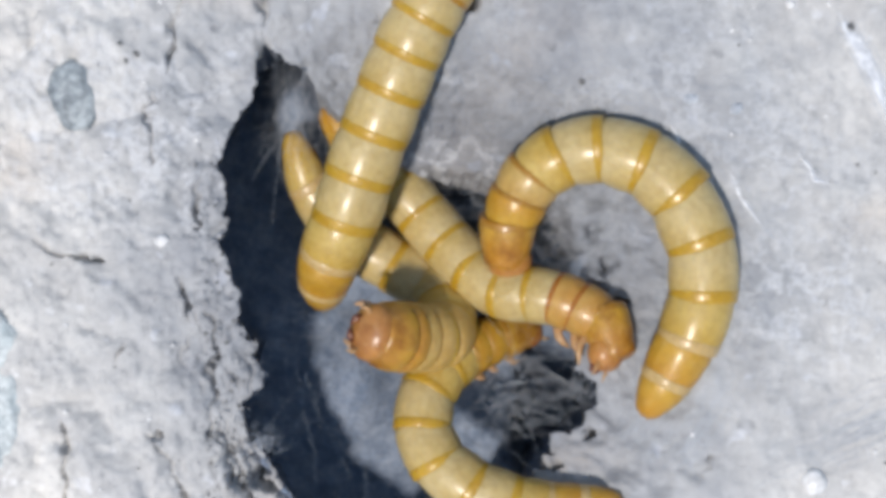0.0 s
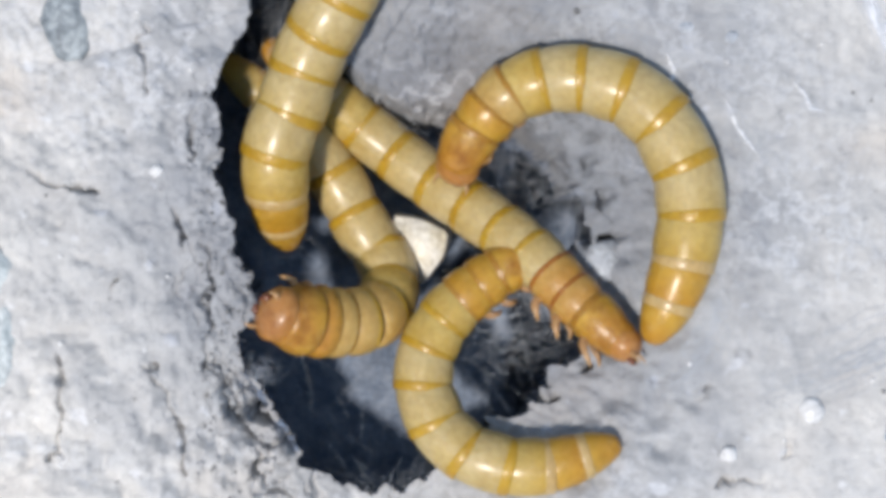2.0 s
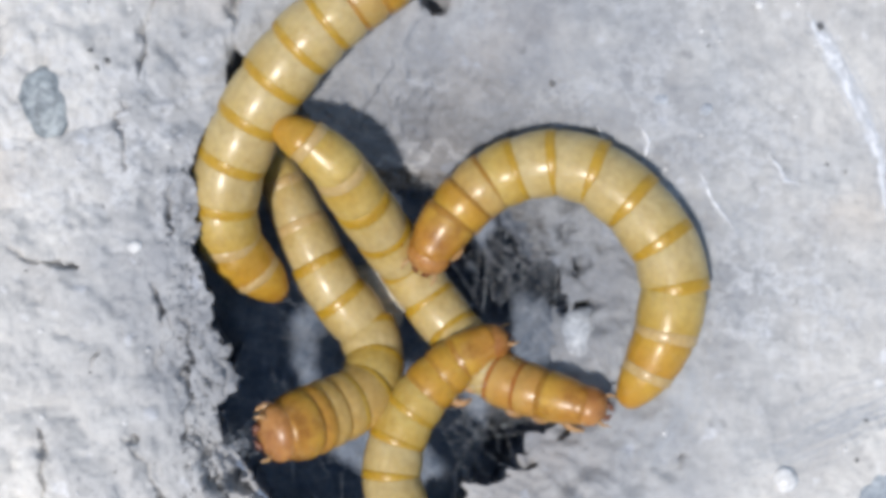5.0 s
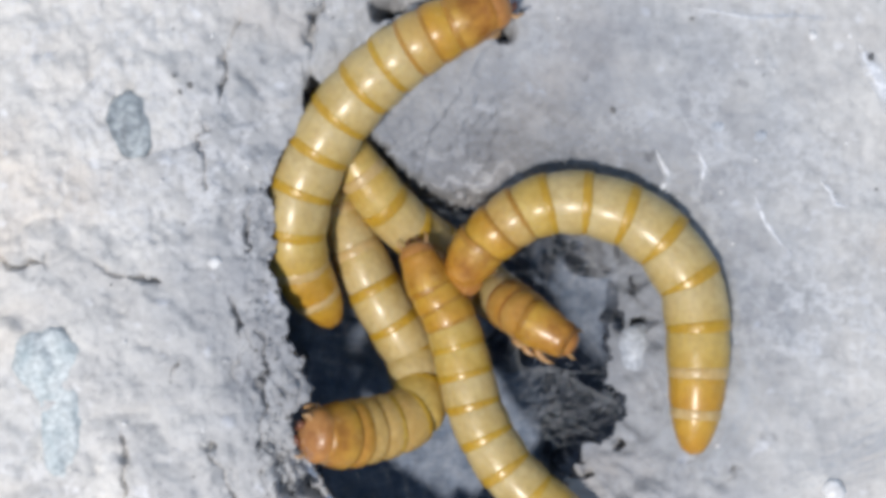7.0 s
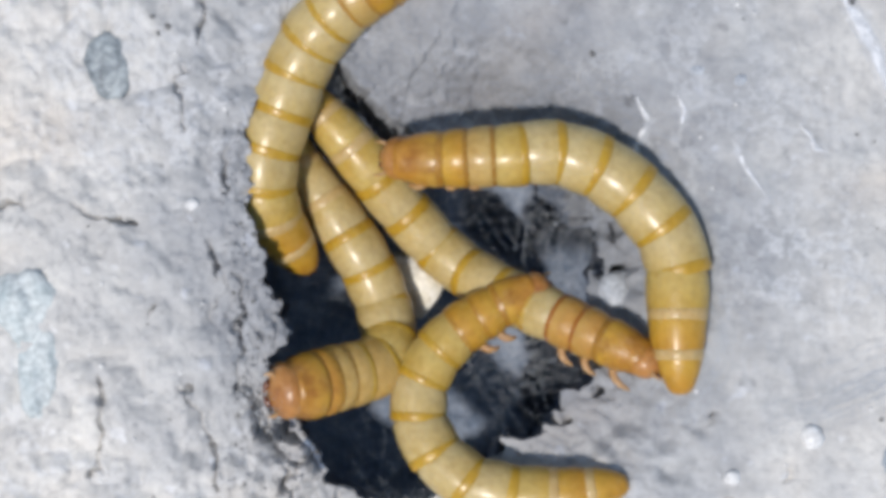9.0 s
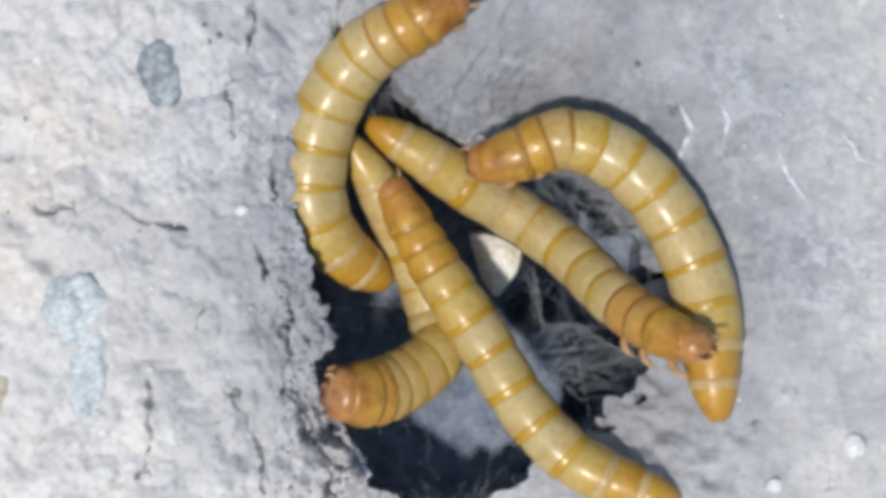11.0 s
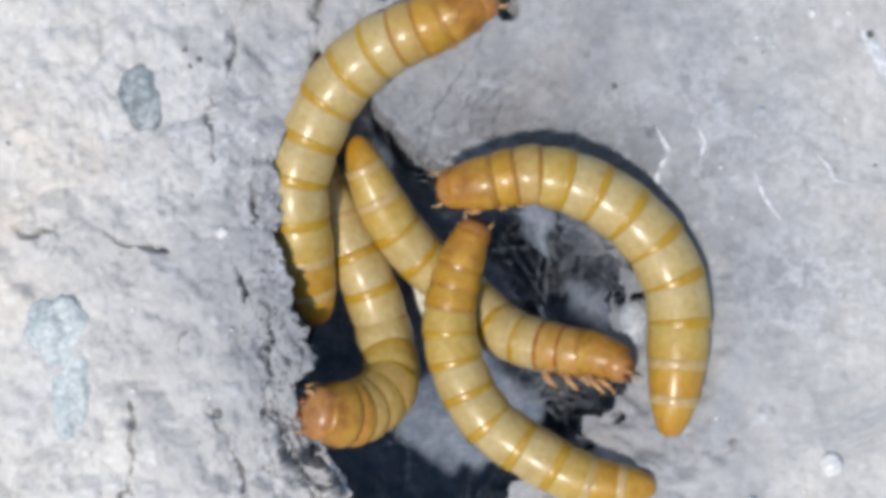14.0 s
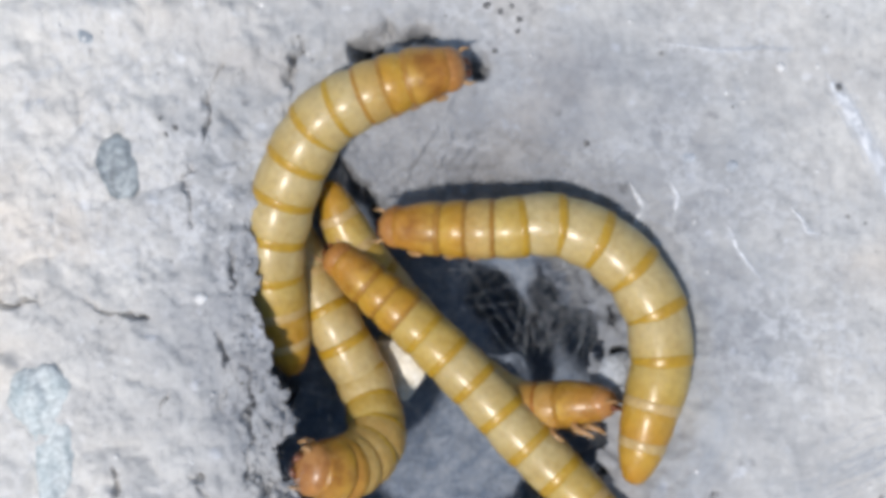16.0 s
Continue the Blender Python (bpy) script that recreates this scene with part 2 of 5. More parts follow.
def value_noise(x, y, cell, seed):
    """Smooth random relief from -1 to 1 with bumps about one cell wide."""
    table = TABLES[seed]
    u, v = x / cell, y / cell
    i, j = np.floor(u).astype(int), np.floor(v).astype(int)
    a, b = u - i, v - j
    a, b = a * a * (3 - 2 * a), b * b * (3 - 2 * b)
    at = lambda p, q: table[p % 256, q % 256]
    return (at(i, j) * (1 - a) + at(i + 1, j) * a) * (1 - b) + (at(i, j + 1) * (1 - a) + at(i + 1, j + 1) * a) * b


# cracks in the concrete: width, depth, then points
CRACKS = [
    (0.42, 1.8, (-3.6, 13.2), (-2.6, 13.6), (-1.4, 13.95), (0.2, 13.85)),
    (0.20, 0.9, (-6.5, 16.0), (-6.4, 14.4), (-6.75, 12.1), (-7.0, 10.3), (-7.2, 9.0)),
    (0.14, 0.5, (-22.5, 0.4), (-20.4, 0.1), (-18.0, 0.7), (-16.9, -0.3), (-15.9, -0.8), (-14.7, -1.0)),
    (0.12, 0.66, (-9.6, -6.0), (-9.2, -7.6), (-9.6, -9.0), (-8.6, -10.7), (-7.9, -12.0), (-7.0, -13.0)),
    (0.10, 0.55, (-13.6, -5.0), (-13.9, -7.2), (-13.0, -8.7), (-11.5, -10.2), (-10.9, -12.2), (-10.7, -14.5)),
    (0.10, 0.55, (-16.6, -8.4), (-16.2, -11.0), (-16.6, -13.5)),
    (0.09, 0.55, (-10.6, 12.5), (-11.4, 9.0), (-12.3, 6.6), (-12.0, 4.0)),
    (0.10, 0.66, (-9.4, 4.6), (-9.9, 2.6), (-10.2, 1.0)),
    (0.20, 0.9, (-7.6, -8.2), (-7.7, -9.6), (-6.9, -11.2), (-6.2, -12.6), (-5.6, -14.2), (-5.4, -16.5)),
    (0.14, 0.6, (-8.9, -8.8), (-8.5, -10.2), (-7.7, -11.6), (-7.1, -13.4), (-6.6, -15.5)),
    (0.12, 0.5, (-8.3, -7.4), (-8.4, -8.8), (-7.6, -10.4), (-7.0, -12.0)),
    (0.12, 0.6, (-5.6, -12.6), (-4.9, -14.4), (-4.6, -16.5)),
    (0.10, 0.4, (-8.1, -10.9), (-7.2, -10.5), (-6.5, -11.6), (-5.8, -13.2)),
    (0.10, 0.45, (15.4, -15.0), (17.0, -15.2), (18.4, -14.4), (19.0, -13.2)),
    (0.12, 0.5, (13.8, -12.2), (14.4, -11.4), (15.2, -10.8)),
    (0.09, 0.6, (-11.0, -1.5), (-10.4, -3.6), (-10.9, -5.6), (-10.2, -7.4)),
    (0.08, 0.5, (-9.6, -3.4), (-9.3, -5.0), (-9.9, -6.4)),
]


def ragged(x, y):
    """Places shifted by noise, so that the pit's outline is ragged; and how far each lies on the lower ledge."""
    right = 1 / (1 + np.exp(np.clip((6 - x) / 1.0, -40, 40)))
    slope = (1 / (1 + np.exp(np.clip(2 - y, -40, 40)))) / (1 + np.exp(np.clip(-4 - x, -40, 40) / 0.6))
    wob = (0.35 + 0.25 * right) * (1 - 0.85 * slope)
    px = x + wob * value_noise(x, y, 0.8, 1) + 0.18 * value_noise(x, y, 0.3, 2)
    py = y + wob * value_noise(x, y, 0.8, 3) + 0.18 * value_noise(x, y, 0.3, 4)
    ledge = np.exp(-((y + 10.5) / 3.5) ** 2) / (1 + np.exp(np.clip(1 - x, -40, 40))) / (1 + np.exp(np.clip(x - 12, -40, 40)))
    px = px + ledge * (0.9 * value_noise(x, y, 2.1, 15) + 0.4 * value_noise(x, y, 0.7, 21))
    py = py + ledge * (0.9 * value_noise(x, y, 1.9, 16) + 0.4 * value_noise(x, y, 0.7, 22))
    return px, py, ledge


def ground_height(x, y):
    """Millimetres, with lumps, grit and cracks."""
    px, py, ledge = ragged(x, y)
    z = pit_shape(px, py)[0] + ledge * (0.22 * np.abs(value_noise(x, y, 0.8, 17)) + 0.10 * value_noise(x, y, 0.33, 18))
    left = 1 / (1 + np.exp(np.clip((x + 5.5) / 1.2, -40, 40)))
    rough = 0.35 + 0.65 * left
    low = np.clip((-y - 4) / 8, 0, 1) * np.exp(-((x + 9.5) / 3.5) ** 2)
    z = z + 0.42 * left * (np.abs(value_noise(x + 0.3 * value_noise(x, y, 0.8, 12), y, 1.7, 14)) - 0.35)
    z = z + 0.28 * rough * value_noise(x, y, 2.6, 5) + 0.22 * rough * value_noise(x, y, 1.1, 6)
    z = z + 0.09 * (rough + low) * value_noise(x, y, 0.5, 7) + 0.05 * (0.5 + rough) * value_noise(x, y, 0.27, 8)
    crumb = np.exp(-((x + 8.6 - 0.12 * np.clip(-y - 6, 0, 9)) / 1.6) ** 2) * (y < 15)
    z = z + (low * 0.14 + crumb * 0.2) * value_noise(x, y, 0.9, 9) + crumb * 0.07 * value_noise(x, y, 0.4, 17)
    z = z - 0.5 * np.clip(value_noise(x, y, 1.4, 10) - 0.72, 0, 1) * rough
    lump = np.exp(-((x - 10.2) / 1.5) ** 2 - ((y + 1.0) / 3.0) ** 2)
    z = z + lump * (0.45 * value_noise(x, y, 0.9, 19) + 0.2 * value_noise(x, y, 0.4, 20))
    # the crumbling left edge: fissures that run along the rim
    foot = np.exp(-((y + 16.4) / 1.9) ** 2) / (1 + np.exp(np.clip((x - 3) / 0.8, -40, 40))) / (1 + np.exp(np.clip((-8 - x) / 0.8, -40, 40)))
    along, across = 0.45 * x - 0.89 * y, 0.89 * x + 0.45 * y
    edge = np.exp(-((x + 8.4 - 0.28 * np.clip(-y - 6, 0, 12)) / 2.0) ** 2) * (0.35 + 0.65 / (1 + np.exp(np.clip(y + 4, -40, 40)))) * (y < 14)
    edge = np.maximum(edge, 0.25 * foot)
    wx = across + 0.5 * value_noise(x, y, 1.2, 20)
    n1 = value_noise(wx, along * 0.45, 0.9, 21)
    n2 = value_noise(wx + 0.3 * value_noise(x, y, 0.4, 23), along * 0.6, 0.42, 22)
    z = z - edge * (0.75 * np.clip(1.3 - np.abs(n1) / 0.2, 0, 1) * np.clip(value_noise(x, y, 1.6, 23) + 0.5, 0, 1) + 0.2 * np.clip(1 - np.abs(n2) / 0.2, 0, 1) - 0.22 * n1)
    for hx, hy, rx, ry, depth in ((10.75, -3.2, 0.5, 0.35, 3.0), (10.4, -1.0, 0.35, 0.6, 1.6), (9.6, 0.6, 0.3, 0.4, 1.0), (2.9, 12.3, 0.6, 0.6, 2.4), (-3.0, 13.2, 0.75, 0.5, 2.6)):
        ax, ay = x - hx + 0.25 * value_noise(x, y, 0.5, 20), y - hy + 0.25 * value_noise(x, y, 0.5, 21)
        z = z - depth * np.exp(-((ax / rx) ** 2 + (ay / ry) ** 2) ** 2)
    for width, depth, *points in CRACKS:
        d = np.full(x.shape, 1e9)
        cx = x + 0.4 * value_noise(x, y, 0.9, 11) + 0.22 * value_noise(x, y, 0.33, 18)
        cy = y + 0.4 * value_noise(x, y, 0.9, 12) + 0.22 * value_noise(x, y, 0.33, 19)
        for a, b in zip(points, points[1:]):
            ex, ey = b[0] - a[0], b[1] - a[1]
            u = np.clip(((cx - a[0]) * ex + (cy - a[1]) * ey) / (ex * ex + ey * ey), 0, 1)
            d = np.minimum(d, np.hypot(cx - a[0] - u * ex, cy - a[1] - u * ey))
        z = z - 1.7 * depth * np.clip(0.45 + 0.9 * value_noise(x, y, 1.3, 13), 0, 1.2) * np.exp(-(d / width) ** 2)
    return z


NEAR_X, NEAR_Y = np.arange(-30, 33, 0.1), np.arange(-23, 23, 0.1)
NEAR_Z = np.maximum(SOIL, ground_height(*np.meshgrid(NEAR_X, NEAR_Y)))


def ground_at(x, y):
    """The ground's height at a place near the pit, in millimetres."""
    u, v = min(max((x + 30) / 0.1, 0), len(NEAR_X) - 2), min(max((y + 23) / 0.1, 0), len(NEAR_Y) - 2)
    i, j = int(u), int(v)
    a, b = u - i, v - j
    return float((NEAR_Z[j, i] * (1 - a) + NEAR_Z[j, i + 1] * a) * (1 - b) + (NEAR_Z[j + 1, i] * (1 - a) + NEAR_Z[j + 1, i + 1] * a) * b)


def steps_between(lo, hi, fine, far):
    """Even fine steps from lo to hi, and ever longer ones out to far on both sides."""
    mid = list(np.arange(lo, hi + fine / 2, fine))
    out, d = [], fine
    while sum(out) < far:
        d *= 1.35
        out.append(d)
    return np.array([lo - s for s in np.cumsum(out)][::-1] + mid + [hi + s for s in np.cumsum(out)])


def build_ground():
    xs, ys = steps_between(-28, 31, 0.14, 110), steps_between(-21, 21, 0.14, 110)
    halves = lambda a, lo, hi: np.sort(np.concatenate([a, (a[:-1] + a[1:])[(a[:-1] > lo) & (a[1:] < hi)] / 2]))
    xs, ys = halves(xs, -21, 3), halves(ys, -19, 9)
    gx, gy = np.meshgrid(xs, ys)
    gz = ground_height(gx, gy)
    fade = np.clip((np.hypot(gx, gy) - 60) / 60, 0, 1)
    gz = gz * (1 - fade)
    _, ux, uy = pit_shape(*ragged(gx, gy)[:2])
    gx, gy = gx + ux, gy + uy
    w, h = len(xs), len(ys)
    verts = np.stack([gx, gy, gz], -1).reshape(-1, 3) * MM
    k = (np.arange(h - 1)[:, None] * w + np.arange(w - 1)[None]).ravel()
    faces = np.stack([k, k + 1, k + 1 + w, k + w], 1)
    me = bpy.data.meshes.new("ground")
    me.from_pydata(verts.tolist(), [], faces.tolist())
    me.polygons.foreach_set("use_smooth", [True] * len(me.polygons))
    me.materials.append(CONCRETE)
    me.materials.append(SHADED_WALL)
    # steep walls below this height, and the deepest ground, take the shade-dark colour
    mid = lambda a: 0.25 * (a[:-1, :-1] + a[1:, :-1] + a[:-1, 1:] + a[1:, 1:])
    shade_top = -1.4 + 1.15 * (mid(gx) < 0) * (mid(gy) < 9) + 0.12 * value_noise(mid(gx), mid(gy), 0.9, 16) - 2.2 * (mid(gx) > 4) * (mid(gy) < 0) - 1.4 * (mid(gy) < -9) * (mid(gx) > -4)
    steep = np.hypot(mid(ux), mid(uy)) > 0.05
    me.polygons.foreach_set("material_index", ((steep & (mid(gz) < shade_top)) | (mid(gz) < -9)).astype(int).ravel())
    return tagged(new("ground", me), "pale grey weathered concrete with cracks and a ragged pit", "ground", kind="structure")


ground = build_ground()


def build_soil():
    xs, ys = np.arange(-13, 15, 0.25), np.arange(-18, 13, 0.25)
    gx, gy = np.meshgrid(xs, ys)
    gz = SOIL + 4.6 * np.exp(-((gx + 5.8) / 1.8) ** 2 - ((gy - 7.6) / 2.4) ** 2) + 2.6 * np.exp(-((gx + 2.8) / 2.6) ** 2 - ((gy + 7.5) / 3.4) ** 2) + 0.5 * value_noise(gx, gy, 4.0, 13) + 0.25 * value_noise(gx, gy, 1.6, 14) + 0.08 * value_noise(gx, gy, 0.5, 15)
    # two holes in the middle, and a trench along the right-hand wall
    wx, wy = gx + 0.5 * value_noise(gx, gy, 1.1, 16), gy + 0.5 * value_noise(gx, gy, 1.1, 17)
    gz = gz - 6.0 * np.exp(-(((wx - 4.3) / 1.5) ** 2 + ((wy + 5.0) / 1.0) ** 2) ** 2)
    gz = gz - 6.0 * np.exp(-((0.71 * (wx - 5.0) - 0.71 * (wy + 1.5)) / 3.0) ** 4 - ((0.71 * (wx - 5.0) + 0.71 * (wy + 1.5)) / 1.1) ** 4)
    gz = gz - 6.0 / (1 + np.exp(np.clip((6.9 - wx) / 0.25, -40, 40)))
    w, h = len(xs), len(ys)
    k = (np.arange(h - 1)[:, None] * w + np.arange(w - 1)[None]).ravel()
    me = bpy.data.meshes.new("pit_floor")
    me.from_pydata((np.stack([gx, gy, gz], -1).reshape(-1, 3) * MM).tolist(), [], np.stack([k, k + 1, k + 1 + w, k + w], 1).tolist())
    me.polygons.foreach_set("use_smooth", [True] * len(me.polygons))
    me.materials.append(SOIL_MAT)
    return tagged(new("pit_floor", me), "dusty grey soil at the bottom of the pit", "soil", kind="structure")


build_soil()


# ---- stones and crumbs ----
def pebble(name, x, y, size, material, label, category, seed, turn=0.0, proud=0.3, rough=0.18, z=None, detail=3):
    """A lumpy stone of the given three sizes in millimetres; proud: the share of its height that stands above the ground."""
    bm = bmesh.new()
    bmesh.ops.create_icosphere(bm, subdivisions=detail, radius=0.5)
    for v in bm.verts:
        q = v.co * 2.3 + Vector((seed * 3.1, seed * 1.7, seed))
        k = 1 + rough * noise.noise(q) + 0.5 * rough * noise.noise(q * 2.7)
        v.co = Vector([c * k * s * MM for c, s in zip(v.co, size)])
    ob = part(name, bm, material)
    base = ground_at(x, y) if z is None else z
    ob.location = (x * MM, y * MM, (base + size[2] * (proud - 0.5)) * MM)
    ob.rotation_euler = (0, 0, radians(turn))
    return tagged(ob, label, category)


SLATE = stone_mat("blue_grey_stone", (0.12, 0.145, 0.17), (0.40, 0.44, 0.46))
ICE = stone_mat("pale_blue_stone", (0.36, 0.425, 0.45), (0.58, 0.62, 0.63))
FADED = stone_mat("faded_slate", (0.19, 0.23, 0.28), (0.40, 0.44, 0.48))
CHALK = stone_mat("white_grit", (0.66, 0.66, 0.66), (0.82, 0.82, 0.82))
PALE = stone_mat("pale_grey_stone", (0.34, 0.37, 0.42), (0.50, 0.53, 0.57))
CREAM = stone_mat("cream_chip", (0.78, 0.72, 0.56), (0.88, 0.86, 0.80))
DARK = stone_mat("dark_grit", (0.09, 0.09, 0.095), (0.20, 0.20, 0.20))
BEIGE = stone_mat("beige_stone", (0.42, 0.35, 0.26), (0.55, 0.49, 0.40))

pebble("embedded_stone", -16.1, 7.3, (2.6, 3.7, 1.8), SLATE, "oval blue-grey stone set flush in the concrete", "stone", 1, 8, 0.40, 0.2)
pebble("embedded_stone", -20.2, -4.9, (3.1, 4.3, 2.0), ICE, "pale blue stone lump set in the concrete", "stone", 2, 10, 0.3, 0.3, detail=4)
pebble("embedded_stone", -19.6, -8.0, (2.2, 6.6, 2.0), ICE, "long pale blue stone set in the concrete", "stone", 3, 4, 0.3, 0.3, detail=4)
pebble("embedded_stone", 25.2, -12.7, (3.6, 3.2, 1.6), FADED, "rounded grey-blue stone set in the concrete", "stone", 4, 20, 0.18)
pebble("embedded_stone", -24.6, -9.8, (2.0, 3.0, 1.4), BEIGE, "beige rounded stone set in the concrete", "stone", 5, 0, 0.3)
pebble("embedded_stone", -17.8, 14.2, (1.5, 1.6, 0.9), FADED, "small faint grey stone set in the concrete", "stone", 6, 0, 0.15)
pebble("grit_crumb", 20.15, -11.6, (1.2, 1.35, 0.9), CHALK, "white crumb of grit on the concrete", "grit", 7, 15, 0.6, 0.3, detail=2)
pebble("grit_crumb", 16.04, -13.74, (0.9, 0.8, 0.6), CHALK, "small white crumb of grit on the concrete", "grit", 8, 40, 0.6, 0.3, detail=2)
pebble("grit_crumb", 20.9, -17.3, (1.0, 0.9, 0.6), CHALK, "small white crumb of grit on the concrete", "grit", 9, 70, 0.5, 0.3, detail=2)
pebble("grit_crumb", -11.65, 0.2, (0.7, 0.55, 0.4), CHALK, "sparkling white grain in the concrete", "grit", 10, 30, 0.55, 0.3, detail=2)
pebble("grit_crumb", 18.9, 11.85, (0.5, 0.45, 0.35), CHALK, "sparkling white grain in the concrete", "grit", 11, 0, 0.6, 0.3, detail=2)
pebble("grit_crumb", 14.1, 7.2, (1.0, 0.6, 0.3), PALE, "pale flake of grit on the concrete", "grit", 13, 20, 0.35, 0.3, detail=2)
pebble("grit_crumb", 16.3, 6.7, (0.8, 0.6, 0.3), PALE, "pale flake of grit on the concrete", "grit", 14, 50, 0.35, 0.3, detail=2)
pebble("grey_pebble", 10.5, -4.75, (2.6, 2.9, 1.7), PALE, "pale grey pebble on the ledge of the pit", "pebble", 12, 10, 0.5, 0.3, z=-3.2)


def wedge_chip(x, y, z):
    """A flat three-cornered chip with broken, rounded edges."""
    bm = bmesh.new()
    low, top = [], []
    for cx, cy in ((-1.6, 1.9), (0.3, 1.6), (1.75, 0.9), (1.45, -0.5), (0.15, -2.2), (-0.8, -0.9)):
        low.append(bm.verts.new((cx * MM, cy * MM, -1.0 * MM)))
        top.append(bm.verts.new((cx * 0.9 * MM, cy * 0.9 * MM, (0.9 + 0.15 * cx) * MM)))
    bm.faces.new(top)
    bm.faces.new(low[::-1])
    for k in range(6):
        bm.faces.new((low[k], low[(k + 1) % 6], top[(k + 1) % 6], top[k]))
    bmesh.ops.bevel(bm, geom=bm.edges[:] + bm.verts[:], offset=0.18 * MM, segments=2, affect="EDGES")
    ob = part("cream_chip", bm, CREAM)
    ob.location = (x * MM, y * MM, z * MM)
    ob.rotation_euler = (radians(6), radians(-8), 0)
    return tagged(ob, "broken cream chip of husk lying under the larvae", "chip")


chip = wedge_chip(1.1, -3.5, -6.4)

# loose white grains, too many to count
def scatter(name, count, box, sizes, material, seed, label, keep):
    rng = random.Random(seed)
    bm = bmesh.new()
    made = 0
    while made < count:
        x, y = rng.uniform(box[0], box[2]), rng.uniform(box[1], box[3])
        if not keep(x, y):
            continue
        made += 1
        r = rng.uniform(*sizes)
        z = ground_at(x, y)
        m = Matrix.Translation((x * MM, y * MM, (z + 0.1 * r) * MM)) @ Euler((rng.random() * 3, rng.random() * 3, rng.random() * 3)).to_matrix().to_4x4()
        m = m @ Matrix.Diagonal((r * MM, r * rng.uniform(0.6, 1) * MM, r * rng.uniform(0.5, 0.8) * MM, 1))
        bmesh.ops.create_icosphere(bm, subdivisions=1, radius=1.0, matrix=m)
    return tagged(part(name, bm, material), label, "grit", kind="stuff")


flat_land = lambda x, y: x < -9.5 or x > 14 or y > 12
scatter("white_grains", 90, (-27, -20, 30, 20), (0.07, 0.2), CHALK, 21, "scattered tiny white grains on the concrete", flat_land)
rim_land = lambda x, y: -1.6 < ground_at(x, y) < 0.6 and (x < -6.6 + 0.3 * max(0, -y - 7) + abs(math.sin(7 * y)) or y < -14.6)
scatter("concrete_crumbs", 220, (-10.2, -18.5, 3, 5), (0.08, 0.2), CONCRETE, 23, "loose crumbs of concrete along the crumbling edge", rim_land)
scatter("dark_crumbs", 110, (-9.6, -18, 2, 4), (0.06, 0.15), DARK, 24, "dark crumbs of earth along the crumbling edge", rim_land)
scatter("dark_grains", 60, (-27, -20, 30, 20), (0.06, 0.16), DARK, 22,
        "scattered tiny dark grains on the concrete", flat_land)


# ---- spider silk ----
def silk(name, label, strands, radius, seed):
    """Strands: point lists in millimetres; each becomes a slightly sagging thread."""
    rng = random.Random(seed)
    bm = bmesh.new()
    for pts in strands:
        r = radius * rng.uniform(0.5, 1.3) * MM
        tube(bm, [[c * MM for c in p] for p in pts], [r] * len(pts), 4)
    ob = part(name, bm, SILK)
    return tagged(ob, label, "spider silk", kind="stuff")


def hung(rng, a, b, sag=0.3, n=10):
    a, b = Vector(a), Vector(b)
    bow = Vector((rng.uniform(-1, 1), rng.uniform(-1, 1), -1)) * sag
    wave = Vector((rng.uniform(-1, 1), rng.uniform(-1, 1), rng.uniform(-1, 1))) * sag * 0.5
    return [a.lerp(b, i / (n - 1)) + bow * math.sin(math.pi * i / (n - 1)) + wave * math.sin(2 * math.pi * i / (n - 1)) for i in range(n)]


TUFTS = [((-7.1, -9.6, 0.6), 0.35, 40, 0.8, 0.3), ((4.4, -7.4, -2.4), 0.5, 20, 3.0, -0.2), ((4.6, -9.2, -4.0), 0.7, 12, 3.6, 0.3), ((8.6, -7.6, -3.0), 0.6, 30, 1.4, 0.6), ((6.6, -3.0, -5.0), 0.8, 16, 3.2, 1.2)]
WEB = [[(2.2, -7.6, -6.6), (3.1, -7.3, -6.3), (3.9, -6.9, -6.2), (5.2, -6.2, -6.2), (6.3, -6.0, -6.2), (7.2, -6.7, -5.6), (9.2, -7.7, -4.2)],
       [(3.7, -2.8, -7.0), (4.05, -4.7, -6.6), (4.2, -5.9, -6.3), (4.5, -6.5, -6.2)]]


